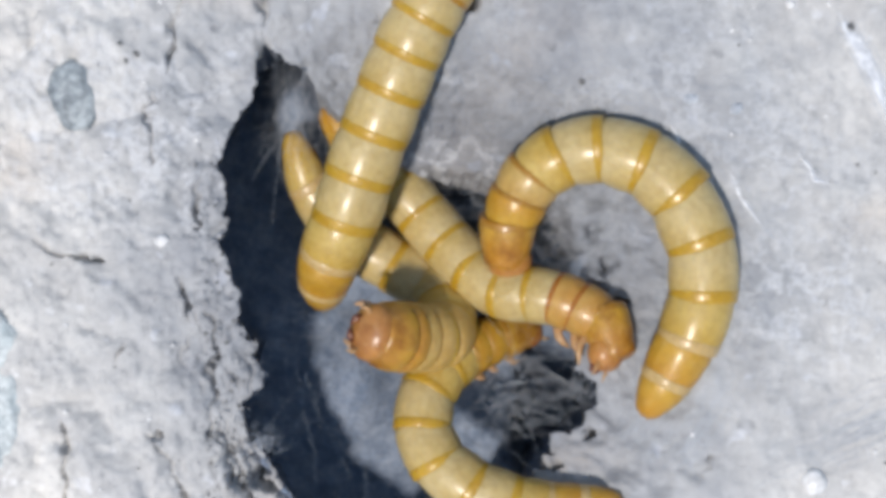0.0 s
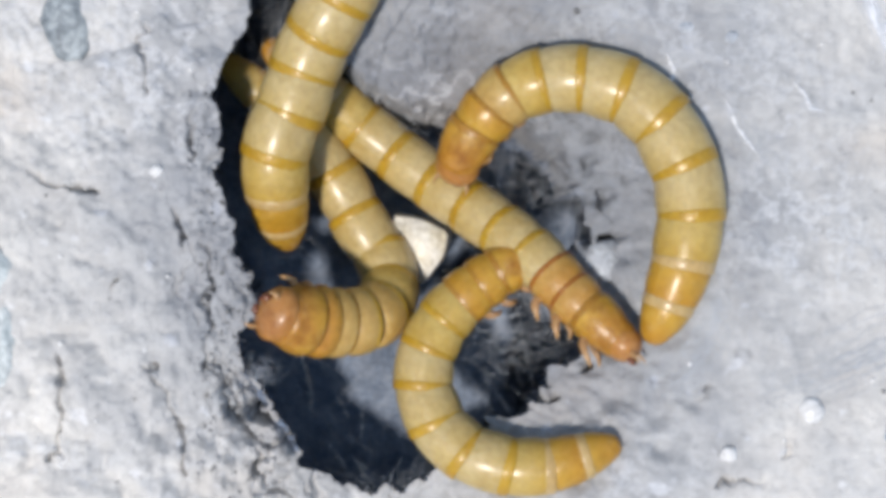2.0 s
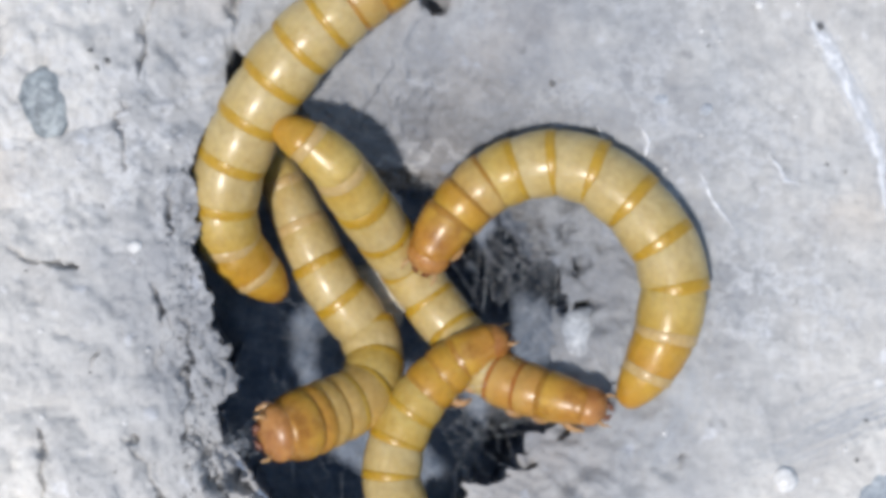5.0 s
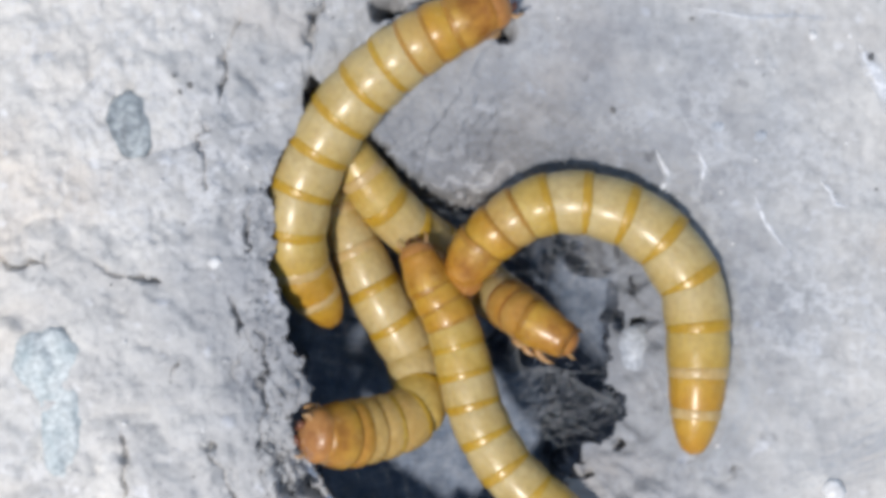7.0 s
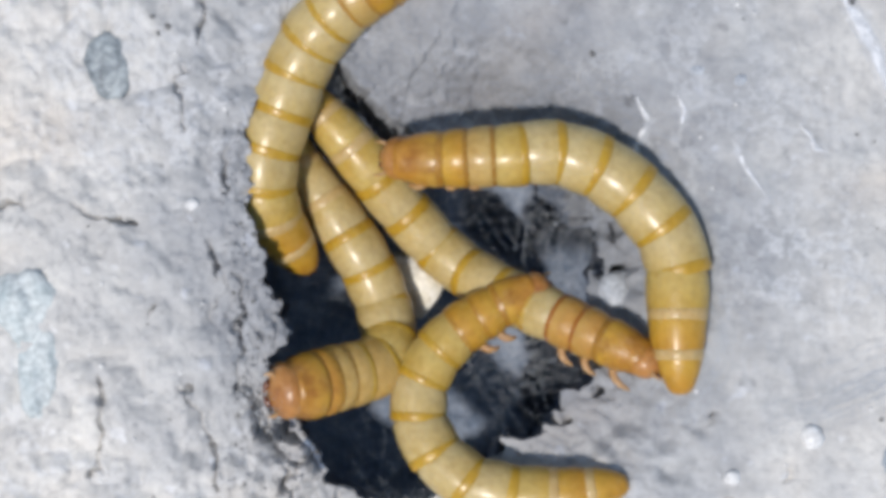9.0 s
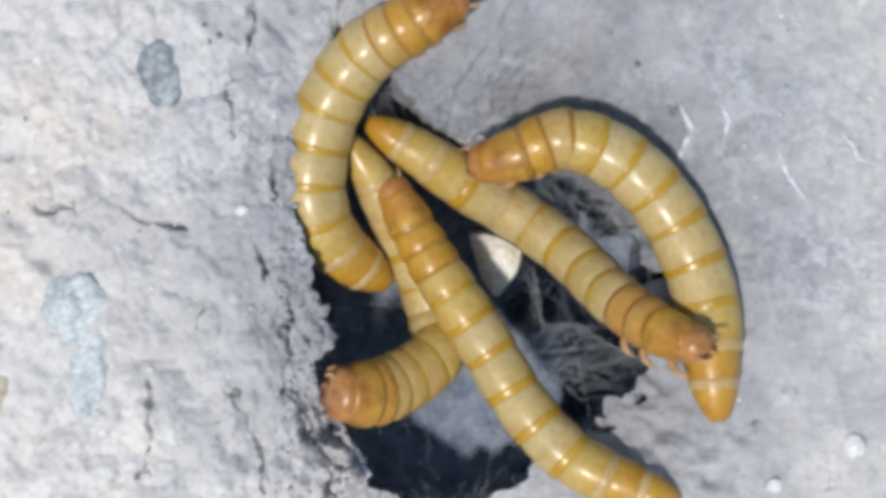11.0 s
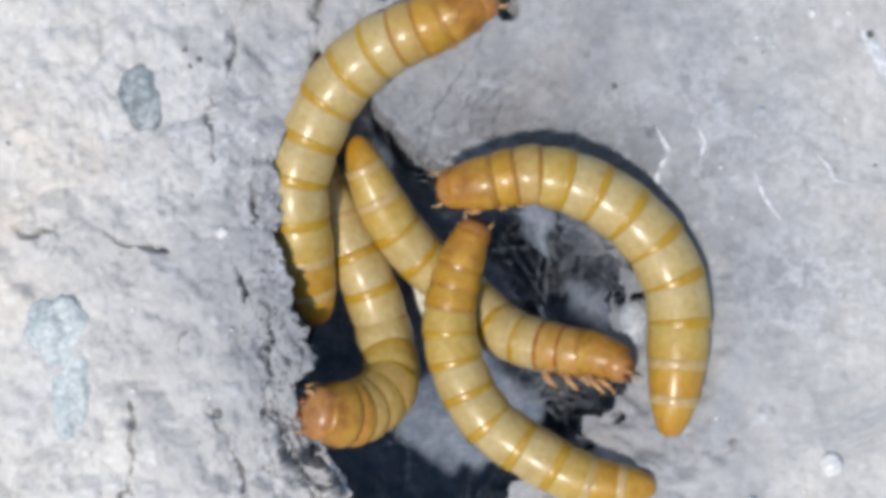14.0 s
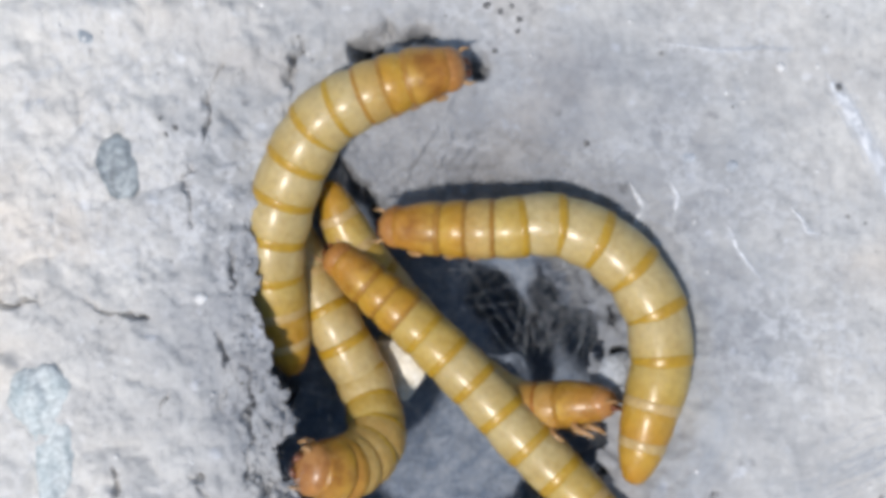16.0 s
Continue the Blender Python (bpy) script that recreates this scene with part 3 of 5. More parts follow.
def pit_threads():
    rng = random.Random(5)
    out = []
    # (centre of one end, centre of the other, spread, count)
    for a, b, spread, count in (
            ((2.5, -8.5, -6.5), (8.5, -8.5, -4.2), 2.2, 18), ((5.5, -6.5, -7.0), (4.5, -11.0, -5.0), 2.4, 16),
            ((5.0, 2.5, -6.5), (9.5, -2.5, -4.5), 2.2, 22), ((4.5, -1.0, -8.0), (6.5, 3.5, -5.5), 1.8, 14),
            ((-4.5, 5.5, -7.0), (1.0, 4.0, -6.0), 1.2, 12), ((-5.5, -9.0, -8.0), (-3.5, -12.5, -7.5), 0.8, 3),
            ((-6.8, -3.5, -6.0), (-3.5, -5.0, -8.0), 0.9, 8), ((-5.2, 9.0, -3.6), (-5.8, 4.6, -4.6), 0.9, 34), ((-2.0, -11.5, -8.0), (4.0, -10.0, -7.5), 1.3, 10)):
        for _ in range(count * 2):
            p = [c + rng.gauss(0, 1.35 * spread) * (0.6 if k == 2 else 1) for k, c in enumerate(a)]
            q = [c + rng.gauss(0, 1.35 * spread) * (0.6 if k == 2 else 1) for k, c in enumerate(b)]
            for e in (p, q):
                e[2] = max(e[2], ground_at(e[0], e[1]) + 0.02)
            out.append(hung(rng, p, q, rng.uniform(0.03, 0.3)))
    # cobweb matted on the ledge at the right and over the slope behind
    for cx, cy, cz, wide, count in ((7.4, 1.2, -4.4, 1.2, 70), (9.8, -0.6, -2.9, 0.7, 70), (4.6, 2.6, -6.2, 1.3, 30), (-6.0, 7.6, -3.4, 0.7, 50), (-5.6, -8.2, -5.4, 0.8, 14), (0.0, -16.6, -3.0, 1.6, 90)):
        for _ in range(count):
            a, run = 2 * math.pi * rng.random(), rng.uniform(1.2, 4.0)
            p = [cx + rng.gauss(0, wide), cy + rng.gauss(0, wide), cz + rng.gauss(0, 0.6)]
            q = [p[0] + run * math.cos(a), p[1] + run * math.sin(a), p[2] + rng.gauss(0, 0.5)]
            for e in (p, q):
                e[2] = max(e[2], ground_at(e[0], e[1]) + 0.02)
            out.append(hung(rng, p, q, 0.14))
    return out


def web_ropes(seed):
    """Loose ropes of many fibres deep in the pit."""
    rng = random.Random(seed)
    out = []
    for rope in WEB:
        for _ in range(10):
            off = [rng.gauss(0, 0.2) for _ in range(3)]
            out.append([[c + o + rng.gauss(0, 0.05) for c, o in zip(p, off)] for p in rope])
    return out


def tuft_threads(spots, seed):
    """Short fibres matted round each spot: its centre, width, number, length and direction of fibres."""
    rng = random.Random(seed)
    out = []
    for (cx, cy, cz), wide, count, run, aim in spots:
        for _ in range(count):
            a, far = rng.gauss(aim, 0.45), run * rng.uniform(0.4, 1.3)
            p = (cx + rng.gauss(0, wide), cy + rng.gauss(0, wide), cz + rng.gauss(0, 0.45))
            q = (p[0] + far * math.cos(a), p[1] + far * math.sin(a), p[2] + rng.gauss(-0.2, 0.5))
            out.append(hung(rng, p, q, rng.uniform(0.02, 0.12)))
    return out


def ground_threads(points, width, count, seed):
    """Fibres that lie along a line on the ground."""
    rng = random.Random(seed)
    out = []
    pts = [Vector((*p, 0)) for p in points]
    total = len(pts) - 1
    for _ in range(count):
        u0 = rng.uniform(0, total * 0.6)
        u1 = min(total, u0 + rng.uniform(0.3, 0.6) * total)
        off = Vector((rng.gauss(0, width), rng.gauss(0, width), 0))
        row = []
        for i in range(9):
            u = u0 + (u1 - u0) * i / 8
            k = min(int(u), total - 1)
            p = pts[k].lerp(pts[k + 1], u - k) + off + Vector((rng.gauss(0, width * 0.15), rng.gauss(0, width * 0.15), 0))
            row.append((p.x, p.y, ground_at(p.x, p.y) + 0.06))
        out.append(row)
    return out


silk("spider_silk", "fine white spider silk strung across the pit", pit_threads(), 0.0045, 6)
silk("spider_silk", "tufts of matted white spider silk on the edges of the pit", tuft_threads(TUFTS, 8) + web_ropes(10), 0.008, 9)
lying = []
for pts, width, count in (
        (((21.4, 11.2), (21.9, 10.6), (22.8, 8.9), (23.9, 6.8), (25.0, 4.0), (25.3, 1.0)), 0.28, 70),
        (((11.0, 6.0), (11.7, 4.6), (11.2, 3.1), (11.9, 2.4)), 0.12, 22),
        (((14.4, -4.6), (15.3, -6.4), (15.2, -8.4), (14.2, -9.8), (13.0, -10.9)), 0.4, 90),
        (((17.5, -11.0), (20.6, -10.2), (24.0, -8.6), (28.5, -7.2)), 0.6, 50),
        (((11.5, -4.5), (12.6, -6.6), (12.6, -8.6), (11.0, -10.2)), 0.6, 120),
        (((13.0, 2.0), (14.0, 0.5), (16.0, -1.5), (17.5, -3.5)), 0.7, 40),
        (((16.0, 3.5), (16.8, 1.6), (18.6, -0.4)), 0.5, 26),
        (((12.5, 13.3), (15.5, 12.7), (18.0, 12.9), (20.5, 12.6)), 0.1, 14),
        (((12.5, -2.0), (15.0, -4.5), (17.0, -8.0)), 0.8, 24)):
    lying += ground_threads(pts, width, count, len(lying) + 31)
silk("spider_silk", "matted white spider silk lying on the concrete", lying, 0.010, 7)


def smear(points, width, seed, label):
    """A low chalky ridge of matted silk along a line on the ground."""
    rng = random.Random(seed)
    bm = bmesh.new()
    pts = [Vector((*p, 0)) for p in points]
    rows, n = [], 14 * (len(pts) - 1)
    for i in range(n + 1):
        u = i / n * (len(pts) - 1)
        k = min(int(u), len(pts) - 2)
        p, d = pts[k].lerp(pts[k + 1], u - k), (pts[k + 1] - pts[k]).normalized()
        side = Vector((-d.y, d.x, 0))
        w = width * min(1.0, 3.0 * min(i, n - i) / n + 0.12)
        row = []
        for j in range(7):
            a = j / 3 - 1
            q = p + side * (a * w * 0.5 * (1 + 0.5 * noise.noise(p * 1.7 + Vector((a * 2, seed, 0))))) + d * rng.gauss(0, 0.03)
            lift = 0.16 * (1 - a * a) * (0.75 + 0.9 * noise.noise(q * 2.3 + Vector((0, 0, seed)))) - 0.06
            row.append(bm.verts.new((q.x * MM, q.y * MM, (ground_at(q.x, q.y) + lift) * MM)))
        rows.append(row)
    for a, b in zip(rows, rows[1:]):
        for j in range(6):
            bm.faces.new((a[j], b[j], b[j + 1], a[j + 1]))
    bmesh.ops.recalc_face_normals(bm, faces=bm.faces)
    return tagged(part("silk_streak", bm, MATTED), label, "spider silk")


MATTED = stone_mat("matted_silk", (0.60, 0.62, 0.66), (0.78, 0.79, 0.82), 0.8)
smear(((21.3, 11.4), (21.9, 10.4), (22.8, 8.9), (23.9, 6.8), (25.0, 4.0), (25.2, 1.6)), 0.9, 1, "chalky white streak of matted silk on the concrete")
smear(((11.0, 6.0), (11.7, 4.7), (11.2, 3.2), (11.9, 2.4)), 0.34, 2, "thin crooked white streak of silk beside the pit")
smear(((16.0, 3.6), (16.6, 2.2), (17.6, 0.8)), 0.25, 4, "faint white streak of silk beside the pit")
smear(((13.1, 5.9), (13.5, 5.1), (13.3, 4.2)), 0.3, 3, "faint white wisp of silk beside the pit")
smear(((19.3, 4.5), (19.9, 3.8), (20.1, 3.2), (20.9, 3.0)), 0.3, 5, "faint white wisp of silk on the concrete")
smear(((12.5, 13.3), (14.2, 13.0), (15.6, 12.7), (18.0, 12.9)), 0.16, 6, "thin white thread of silk across the concrete")

for n, (x, y, d) in enumerate(((21.9, 10.7, 0.6), (3.6, 15.4, 0.5), (4.3, 15.0, 0.35), (4.9, 15.3, 0.3), (5.3, 14.6, 0.4), (4.0, 13.0, 0.35), (5.2, 14.0, 0.3), (8.8, 8.1, 0.4),
                               (-13.4, 8.9, 0.35), (-12.9, 9.2, 0.4), (-13.7, 9.7, 0.3))):
    pebble("dark_crumb", x, y, (d, d * 0.8, d * 0.6), DARK, "small dark crumb stuck to the concrete", "grit", 40 + n, 37 * n, 0.45, 0.4, detail=2)


# ---- mealworms ----
# share of the length at which each piece ends, its front and rear girth, and its skin
PIECES = [
    ("head", 0.048, 0.50, 0.66, "brown"), ("thorax_segment", 0.126, 0.73, 0.86, "collar"), ("thorax_segment", 0.178, 0.85, 0.91, "honey"),
    ("thorax_segment", 0.234, 0.90, 0.94, "honey"), ("abdomen_segment", 0.299, 0.94, 0.97, "tan"), ("abdomen_segment", 0.376, 0.97, 0.99, "tan"),
    ("abdomen_segment", 0.462, 0.99, 1.0, "tan"), ("abdomen_segment", 0.556, 1.0, 1.0, "tan"), ("abdomen_segment", 0.653, 1.0, 1.0, "tan"),
    ("abdomen_segment", 0.750, 1.0, 0.98, "tan"), ("abdomen_segment", 0.840, 0.98, 0.92, "gold"), ("abdomen_segment", 0.922, 0.91, 0.77, "amber"),
    ("tail_segment", 1.0, 0.75, 0.30, "amber")]
WORMS = {}


def worm_leg(side, r, l):
    bm = bmesh.new()
    s = side
    tube(bm, [(-0.08 * l, s * 0.30 * r, -0.70 * r), (0.0 * l, s * 0.50 * r, -0.86 * r), (0.06 * l, s * 0.66 * r, -0.98 * r), (0.20 * l, s * 0.76 * r, -1.08 * r),
              (0.36 * l, s * 0.78 * r, -1.18 * r), (0.52 * l, s * 0.70 * r, -1.32 * r), (0.60 * l, s * 0.62 * r, -1.42 * r)],
         [0.22 * r, 0.20 * r, 0.16 * r, 0.15 * r, 0.11 * r, 0.07 * r, 0.015 * r], 8)
    bmesh.ops.recalc_face_normals(bm, faces=bm.faces)
    return bm


# the same shares on a body whose front is drawn together
DRAWN_IN = (0.048, 0.108, 0.146, 0.188, 0.238, 0.302, 0.382, 0.472, 0.567, 0.664, 0.764, 0.868, 1.0)


def mealworm(key, length, radius, lean, label, fore=("collar", "honey", "honey"), ends=None, swell=1.0, hind=("gold", "amber", "amber")):
    """lean: rows of seconds and the degrees by which the back leans to the left of the way the head points; swell: how much thicker the front is drawn."""
    L, R = length * MM, radius * MM
    root = tagged(new("mealworm"), label, "mealworm", "mealworms in the pit")
    root.location = (0, 0, -PIT_DEPTH * MM)
    pieces, start = [], 0.0
    for n, (name, end, front, rear, skin) in enumerate(PIECES):
        end = ends[n] if ends else end
        skin = fore[n - 1] if 0 < n <= len(fore) else skin
        front, rear = (g * (1 + (swell - 1) * max(0.0, 1 - m / 7)) for g, m in ((front, n), (rear, n + 1)))
        skin = hind[n - 10] if n >= 10 else skin
        l, r0, r1 = (end - start) * L, front * R, rear * R
        if name == "head":
            bm = lathe([(-0.75 * l, 0.75 * r1), (-0.55 * l, 0.98 * r1), (-0.3 * l, 1.04 * r1), (0, 1.02 * r1), (0.25 * l, 0.9 * r1), (0.45 * l, 0.66 * r1),
                        (0.56 * l, 0.4 * r1), (0.6 * l, 0.1 * r1)], 24, 0.88)
            ob = part("head", bm, SKIN["brown"], root, "rounded beige-brown head capsule")
            for s in (1, -1):
                bm = bmesh.new()
                tube(bm, [(0.3 * l, s * 0.62 * r1, 0.05 * r1), (0.62 * l, s * 0.8 * r1, 0.0), (0.95 * l, s * 0.78 * r1, -0.05 * r1)], [0.11 * r1, 0.09 * r1, 0.03 * r1], 6)
                part("antenna", bm, SKIN["limb"], ob)
                bm = bmesh.new()
                tube(bm, [(0.4 * l, s * 0.36 * r1, -0.28 * r1), (0.66 * l, s * 0.30 * r1, -0.36 * r1), (0.80 * l, s * 0.06 * r1, -0.38 * r1)], [0.2 * r1, 0.15 * r1, 0.03 * r1], 6)
                part("mandible", bm, SKIN["jaw"], ob, "dark brown mandible")
        elif name == "tail_segment":
            bm = lathe([(-0.52 * l, 0.03 * r0), (-0.51 * l, 0.24 * r0), (-0.45 * l, 0.41 * r0), (-0.34 * l, 0.54 * r0), (-0.16 * l, 0.68 * r0), (0.03 * l, 0.80 * r0), (0.25 * l, 0.91 * r0),
                        (0.42 * l, 0.96 * r0), (0.55 * l, 0.95 * r0), (0.68 * l, 0.84 * r0)], 24)
            ob = part("tail_segment", bm, SKIN[skin], root, "tapered %s tail" % skin)
            for s in (1, -1):
                bm = bmesh.new()
                tube(bm, [(-0.42 * l, s * 0.12 * r0, 0.16 * r0), (-0.49 * l, s * 0.14 * r0, 0.22 * r0), (-0.535 * l, s * 0.14 * r0, 0.29 * r0)], [0.09 * r0, 0.05 * r0, 0.01 * r0], 6)
                part("tail_spine", bm, SKIN["dark_band"], ob)
        else:
            m0, m1 = 0.4 * r1 + 0.6 * r0, 0.6 * r1 + 0.4 * r0
            bm = lathe([(-0.56 * l, 0.86 * r1), (-0.56 * l, 0.945 * r1), (-0.54 * l, 0.975 * r1), (-0.48 * l, 0.99 * r1), (-0.30 * l, 1.015 * r1), (-0.05 * l, 1.03 * m1),
                        (0.20 * l, 1.012 * m0), (0.38 * l, 0.98 * r0), (0.50 * l, 0.95 * r0), (0.62 * l, 0.92 * r0), (0.74 * l, 0.84 * r0), (0.80 * l, 0.6 * r0)], 32)
            ob = part(name, bm, SKIN[skin], root, {"collar": "brown-amber front plate", "orange": "orange front plate", "ruddy": "ruddy honey plate", "amber": "amber plate", "honey": "honey-coloured plate"}.get(skin, ""))
            w = 0.25 if n > 3 else 0.19
            ring = [(-0.567 * l, 0.90 * r1), (-0.567 * l, 0.952 * r1), (-0.543 * l, 0.982 * r1), (-0.48 * l, 0.999 * r1), (-0.40 * l, 1.009 * r1), (-(0.57 - w) * l, 1.017 * r1), (-(0.55 - w) * l, 0.99 * r1)]
            part("band", lathe(ring, 32), SKIN["red_band" if skin == "ruddy" else "dark_band" if n in (1, 2, 3) else "joint" if n > 9 else "band"], ob, "pale rear band" if n > 9 else "golden-brown rear band")
            if name == "thorax_segment":
                for s in (1, -1):
                    part("leg", worm_leg(s, r1 / swell ** 0.6, l), SKIN["limb"], ob, "short jointed leg")
        pieces.append((ob, (start + end) / 2))
        start = end
    WORMS[key] = (root, pieces, lean, [])


mealworm("w1", 23.2, 1.75, [(0, 0)], "plump tan mealworm with golden bands, climbing the pit's rim", ("collar", "amber", "honey"))
mealworm("w2", 25.4, 1.68, [(0, -10)], "large tan mealworm curled in an arc on the pit's slope", ("collar", "amber", "honey", "gold"))
mealworm("w3", 25.0, 1.5, [(0, 60), (1.5, 80), (3.5, 85), (4.2, 55), (5, 20), (7.5, 20), (8.5, 50), (11.5, 30), (12.5, 25), (13.5, 90), (14, 95), (14.5, 65), (15.5, 100), (16, 100)], "slim honey-coloured mealworm showing its legs, low in the pit", ("orange", "ruddy", "ruddy"), hind=("gold", "gold", "amber"))
mealworm("w4", 21.5, 1.55, [(0, 4), (1, 25), (3, 40), (4.5, 30), (5, 8), (16, 4)], "tan mealworm with an amber head bent up by the rim", ("orange", "collar", "honey", "honey", "honey", "gold"), DRAWN_IN, 1.42, ("tan", "tan", "gold"))
mealworm("w5", 22.4, 1.50, [(0, 35), (4.5, 40), (5.2, 60), (7.3, 0), (8.2, 10), (8.7, 60), (10.8, 0), (16, 0)], "glossy tan mealworm crawling over the others in the pit", ("orange", "amber", "amber", "gold", "gold"))


# ---- what moves ----
def crawl(key, t, *points):
    """One pose of a mealworm: its middle line from head to tail, in millimetres."""
    WORMS[key][3].append((t, np.array(points)))


def smooth_line(points, count=120):
    """A Catmull-Rom line through the points, as evenly spaced places."""
    p = np.concatenate([[2 * points[0] - points[1]], points, [2 * points[-1] - points[-2]]])
    out = []
    for i in range(1, len(p) - 2):
        for u in np.linspace(0, 1, 16, endpoint=False):
            out.append(0.5 * (2 * p[i] + (p[i + 1] - p[i - 1]) * u + (2 * p[i - 1] - 5 * p[i] + 4 * p[i + 1] - p[i + 2]) * u**2
                              + (3 * p[i] - p[i - 1] - 3 * p[i + 1] + p[i + 2]) * u**3))
    out = np.array(out + [p[-2]])
    for _ in range(2):
        out[1:-1] = 0.25 * out[:-2] + 0.5 * out[1:-1] + 0.25 * out[2:]
    far = np.concatenate([[0], np.cumsum(np.linalg.norm(np.diff(out, axis=0), axis=1))])
    s = np.linspace(0, far[-1], count)
    return np.stack([np.interp(s, far, out[:, k]) for k in range(3)], 1)


def between(a, b, u):
    """A line part of the way from a to b that keeps its length: its steps turn instead of shrinking."""
    u = u * u * (3 - 2 * u)
    da, db = np.diff(a, axis=0), np.diff(b, axis=0)
    ta, tb = np.unwrap(np.arctan2(da[:, 1], da[:, 0])), np.unwrap(np.arctan2(db[:, 1], db[:, 0]))
    tb = tb - 2 * np.pi * np.round((tb - ta).mean() / (2 * np.pi))
    turn = ta + (tb - ta) * u
    run = np.hypot(da[:, 0], da[:, 1]) * (1 - u) + np.hypot(db[:, 0], db[:, 1]) * u
    step = np.stack([run * np.cos(turn), run * np.sin(turn), da[:, 2] * (1 - u) + db[:, 2] * u], 1)
    line = np.concatenate([[np.zeros(3)], np.cumsum(step, 0)])
    return line - line.mean(0) + a.mean(0) * (1 - u) + b.mean(0) * u


def key_worm(key):
    root, pieces, lean, rows = WORMS[key]
    lines = [(t, smooth_line(p)) for t, p in rows]
    full = []
    for (t0, a), (t1, b) in zip(lines, lines[1:]):
        full.append((t0, a))
        if t1 - t0 > 1:
            full += [(t0 + (t1 - t0) * k / 5, between(a, b, k / 5)) for k in range(1, 5)]
    full.append(lines[-1])
    for ob, at in pieces:
        keys = []
        for t, line in full:
            f = at * (len(line) - 1)
            i = int(f)
            place = line[i] * (i + 1 - f) + line[min(i + 1, len(line) - 1)] * (f - i)
            lo, hi = max(int(f) - 4, 0), min(int(f) + 5, len(line) - 1)
            ahead = Vector(line[lo] - line[hi]).normalized()
            side = Vector((0, 0, 1)).cross(ahead).normalized()
            back = ahead.cross(side)
            roll = radians(np.interp(t, *zip(*lean))) * (1 - at) ** 0.6
            back = back * math.cos(roll) + side * math.sin(roll)
            side = back.cross(ahead)
            turn = Matrix((ahead, side, back)).transposed().to_4x4()
            keys.append((t, Matrix.Translation(Vector(place) * MM - root.location) @ turn))
        walk(ob, keys)


def motions():
    crawl("w1", 0, (4.67, 16.70, 1.61), (3.08, 14.35, 1.35), (1.07, 11.21, 0.82), (-0.29, 8.34, 0.03), (-1.82, 4.56, -0.82), (-2.97, 1.24, -1.62), (-3.90, -1.04, -2.91), (-4.35, -3.12, -5.40))
    crawl("w1", 0.5, (4.00, 17.05, 1.61), (2.25, 13.91, 1.23), (0.19, 10.23, 0.59), (-1.08, 7.61, -0.22), (-2.38, 4.63, -0.99), (-3.56, 1.58, -1.68), (-4.67, -1.25, -2.91), (-4.99, -3.29, -5.40))
    crawl("w1", 1, (1.56, 15.85, 1.61), (-0.07, 12.86, 0.85), (-2.59, 8.45, -0.16), (-3.64, 6.39, -1.06), (-4.39, 3.65, -1.55), (-5.28, 0.86, -1.89), (-5.56, -1.38, -2.95), (-5.25, -3.04, -5.40))
    crawl("w1", 1.5, (1.43, 15.35, 1.61), (-0.19, 12.66, 0.85), (-2.42, 8.58, -0.16), (-3.74, 6.27, -1.06), (-4.78, 3.83, -1.55), (-5.67, 1.07, -1.89), (-5.82, -1.16, -2.95), (-5.47, -3.81, -5.40))
    crawl("w1", 2, (0.97, 15.59, 1.61), (-0.65, 12.60, 0.86), (-2.88, 8.48, -0.15), (-4.19, 6.44, -1.05), (-5.22, 3.72, -1.54), (-6.10, 1.51, -1.89), (-6.22, -0.70, -2.95), (-5.90, -3.42, -5.40))
    crawl("w1", 2.5, (1.33, 15.39, 1.61), (-0.32, 12.69, 0.83), (-2.59, 8.32, -0.18), (-3.93, 6.27, -1.08), (-4.98, 3.82, -1.56), (-5.74, 1.61, -1.89), (-6.04, -0.60, -2.95), (-5.83, -3.58, -5.40))
    crawl("w1", 3, (0.88, 14.69, 1.61), (-0.77, 12.00, 0.78), (-3.58, 7.37, -0.26), (-5.06, 5.32, -1.13), (-6.11, 2.88, -1.57), (-6.72, 0.67, -1.89), (-6.90, -1.25, -2.95), (-6.70, -3.39, -5.40))
    crawl("w1", 3.5, (1.24, 14.33, 1.61), (-0.77, 11.97, -0.33), (-4.28, 6.52, -1.84), (-5.63, 4.07, -2.32), (-6.45, 1.78, -2.05), (-6.60, -0.20, -1.97), (-6.49, -2.13, -2.95), (-5.86, -3.61, -5.40))
    crawl("w1", 4, (1.85, 13.84, 1.60), (-0.06, 11.68, 0.85), (-3.13, 8.44, -0.15), (-4.90, 6.15, -1.05), (-6.25, 3.46, -1.54), (-6.89, 1.55, -1.89), (-6.96, -0.66, -2.95), (-6.38, -3.62, -5.40))
    crawl("w1", 4.5, (2.28, 15.29, 1.61), (0.12, 12.84, 0.97), (-2.93, 9.60, 0.02), (-4.84, 7.33, -0.93), (-6.47, 4.66, -1.50), (-7.12, 1.92, -1.88), (-7.06, -0.59, -2.95), (-5.74, -3.19, -5.40))
    crawl("w1", 5, (3.78, 14.74, 1.61), (1.62, 13.45, 1.43), (-1.64, 11.39, 1.06), (-4.15, 9.07, 0.39), (-6.21, 6.16, -0.53), (-7.49, 3.15, -1.50), (-7.41, 0.31, -2.59), (-5.04, -2.55, -4.40))
    crawl("w1", 5.2, (3.05, 15.03, 1.61), (0.75, 13.60, 1.43), (-2.38, 11.66, 1.06), (-4.49, 9.20, 0.39), (-6.54, 6.13, -0.52), (-7.54, 3.39, -1.50), (-7.43, 0.69, -2.59), (-4.42, -2.72, -4.40))
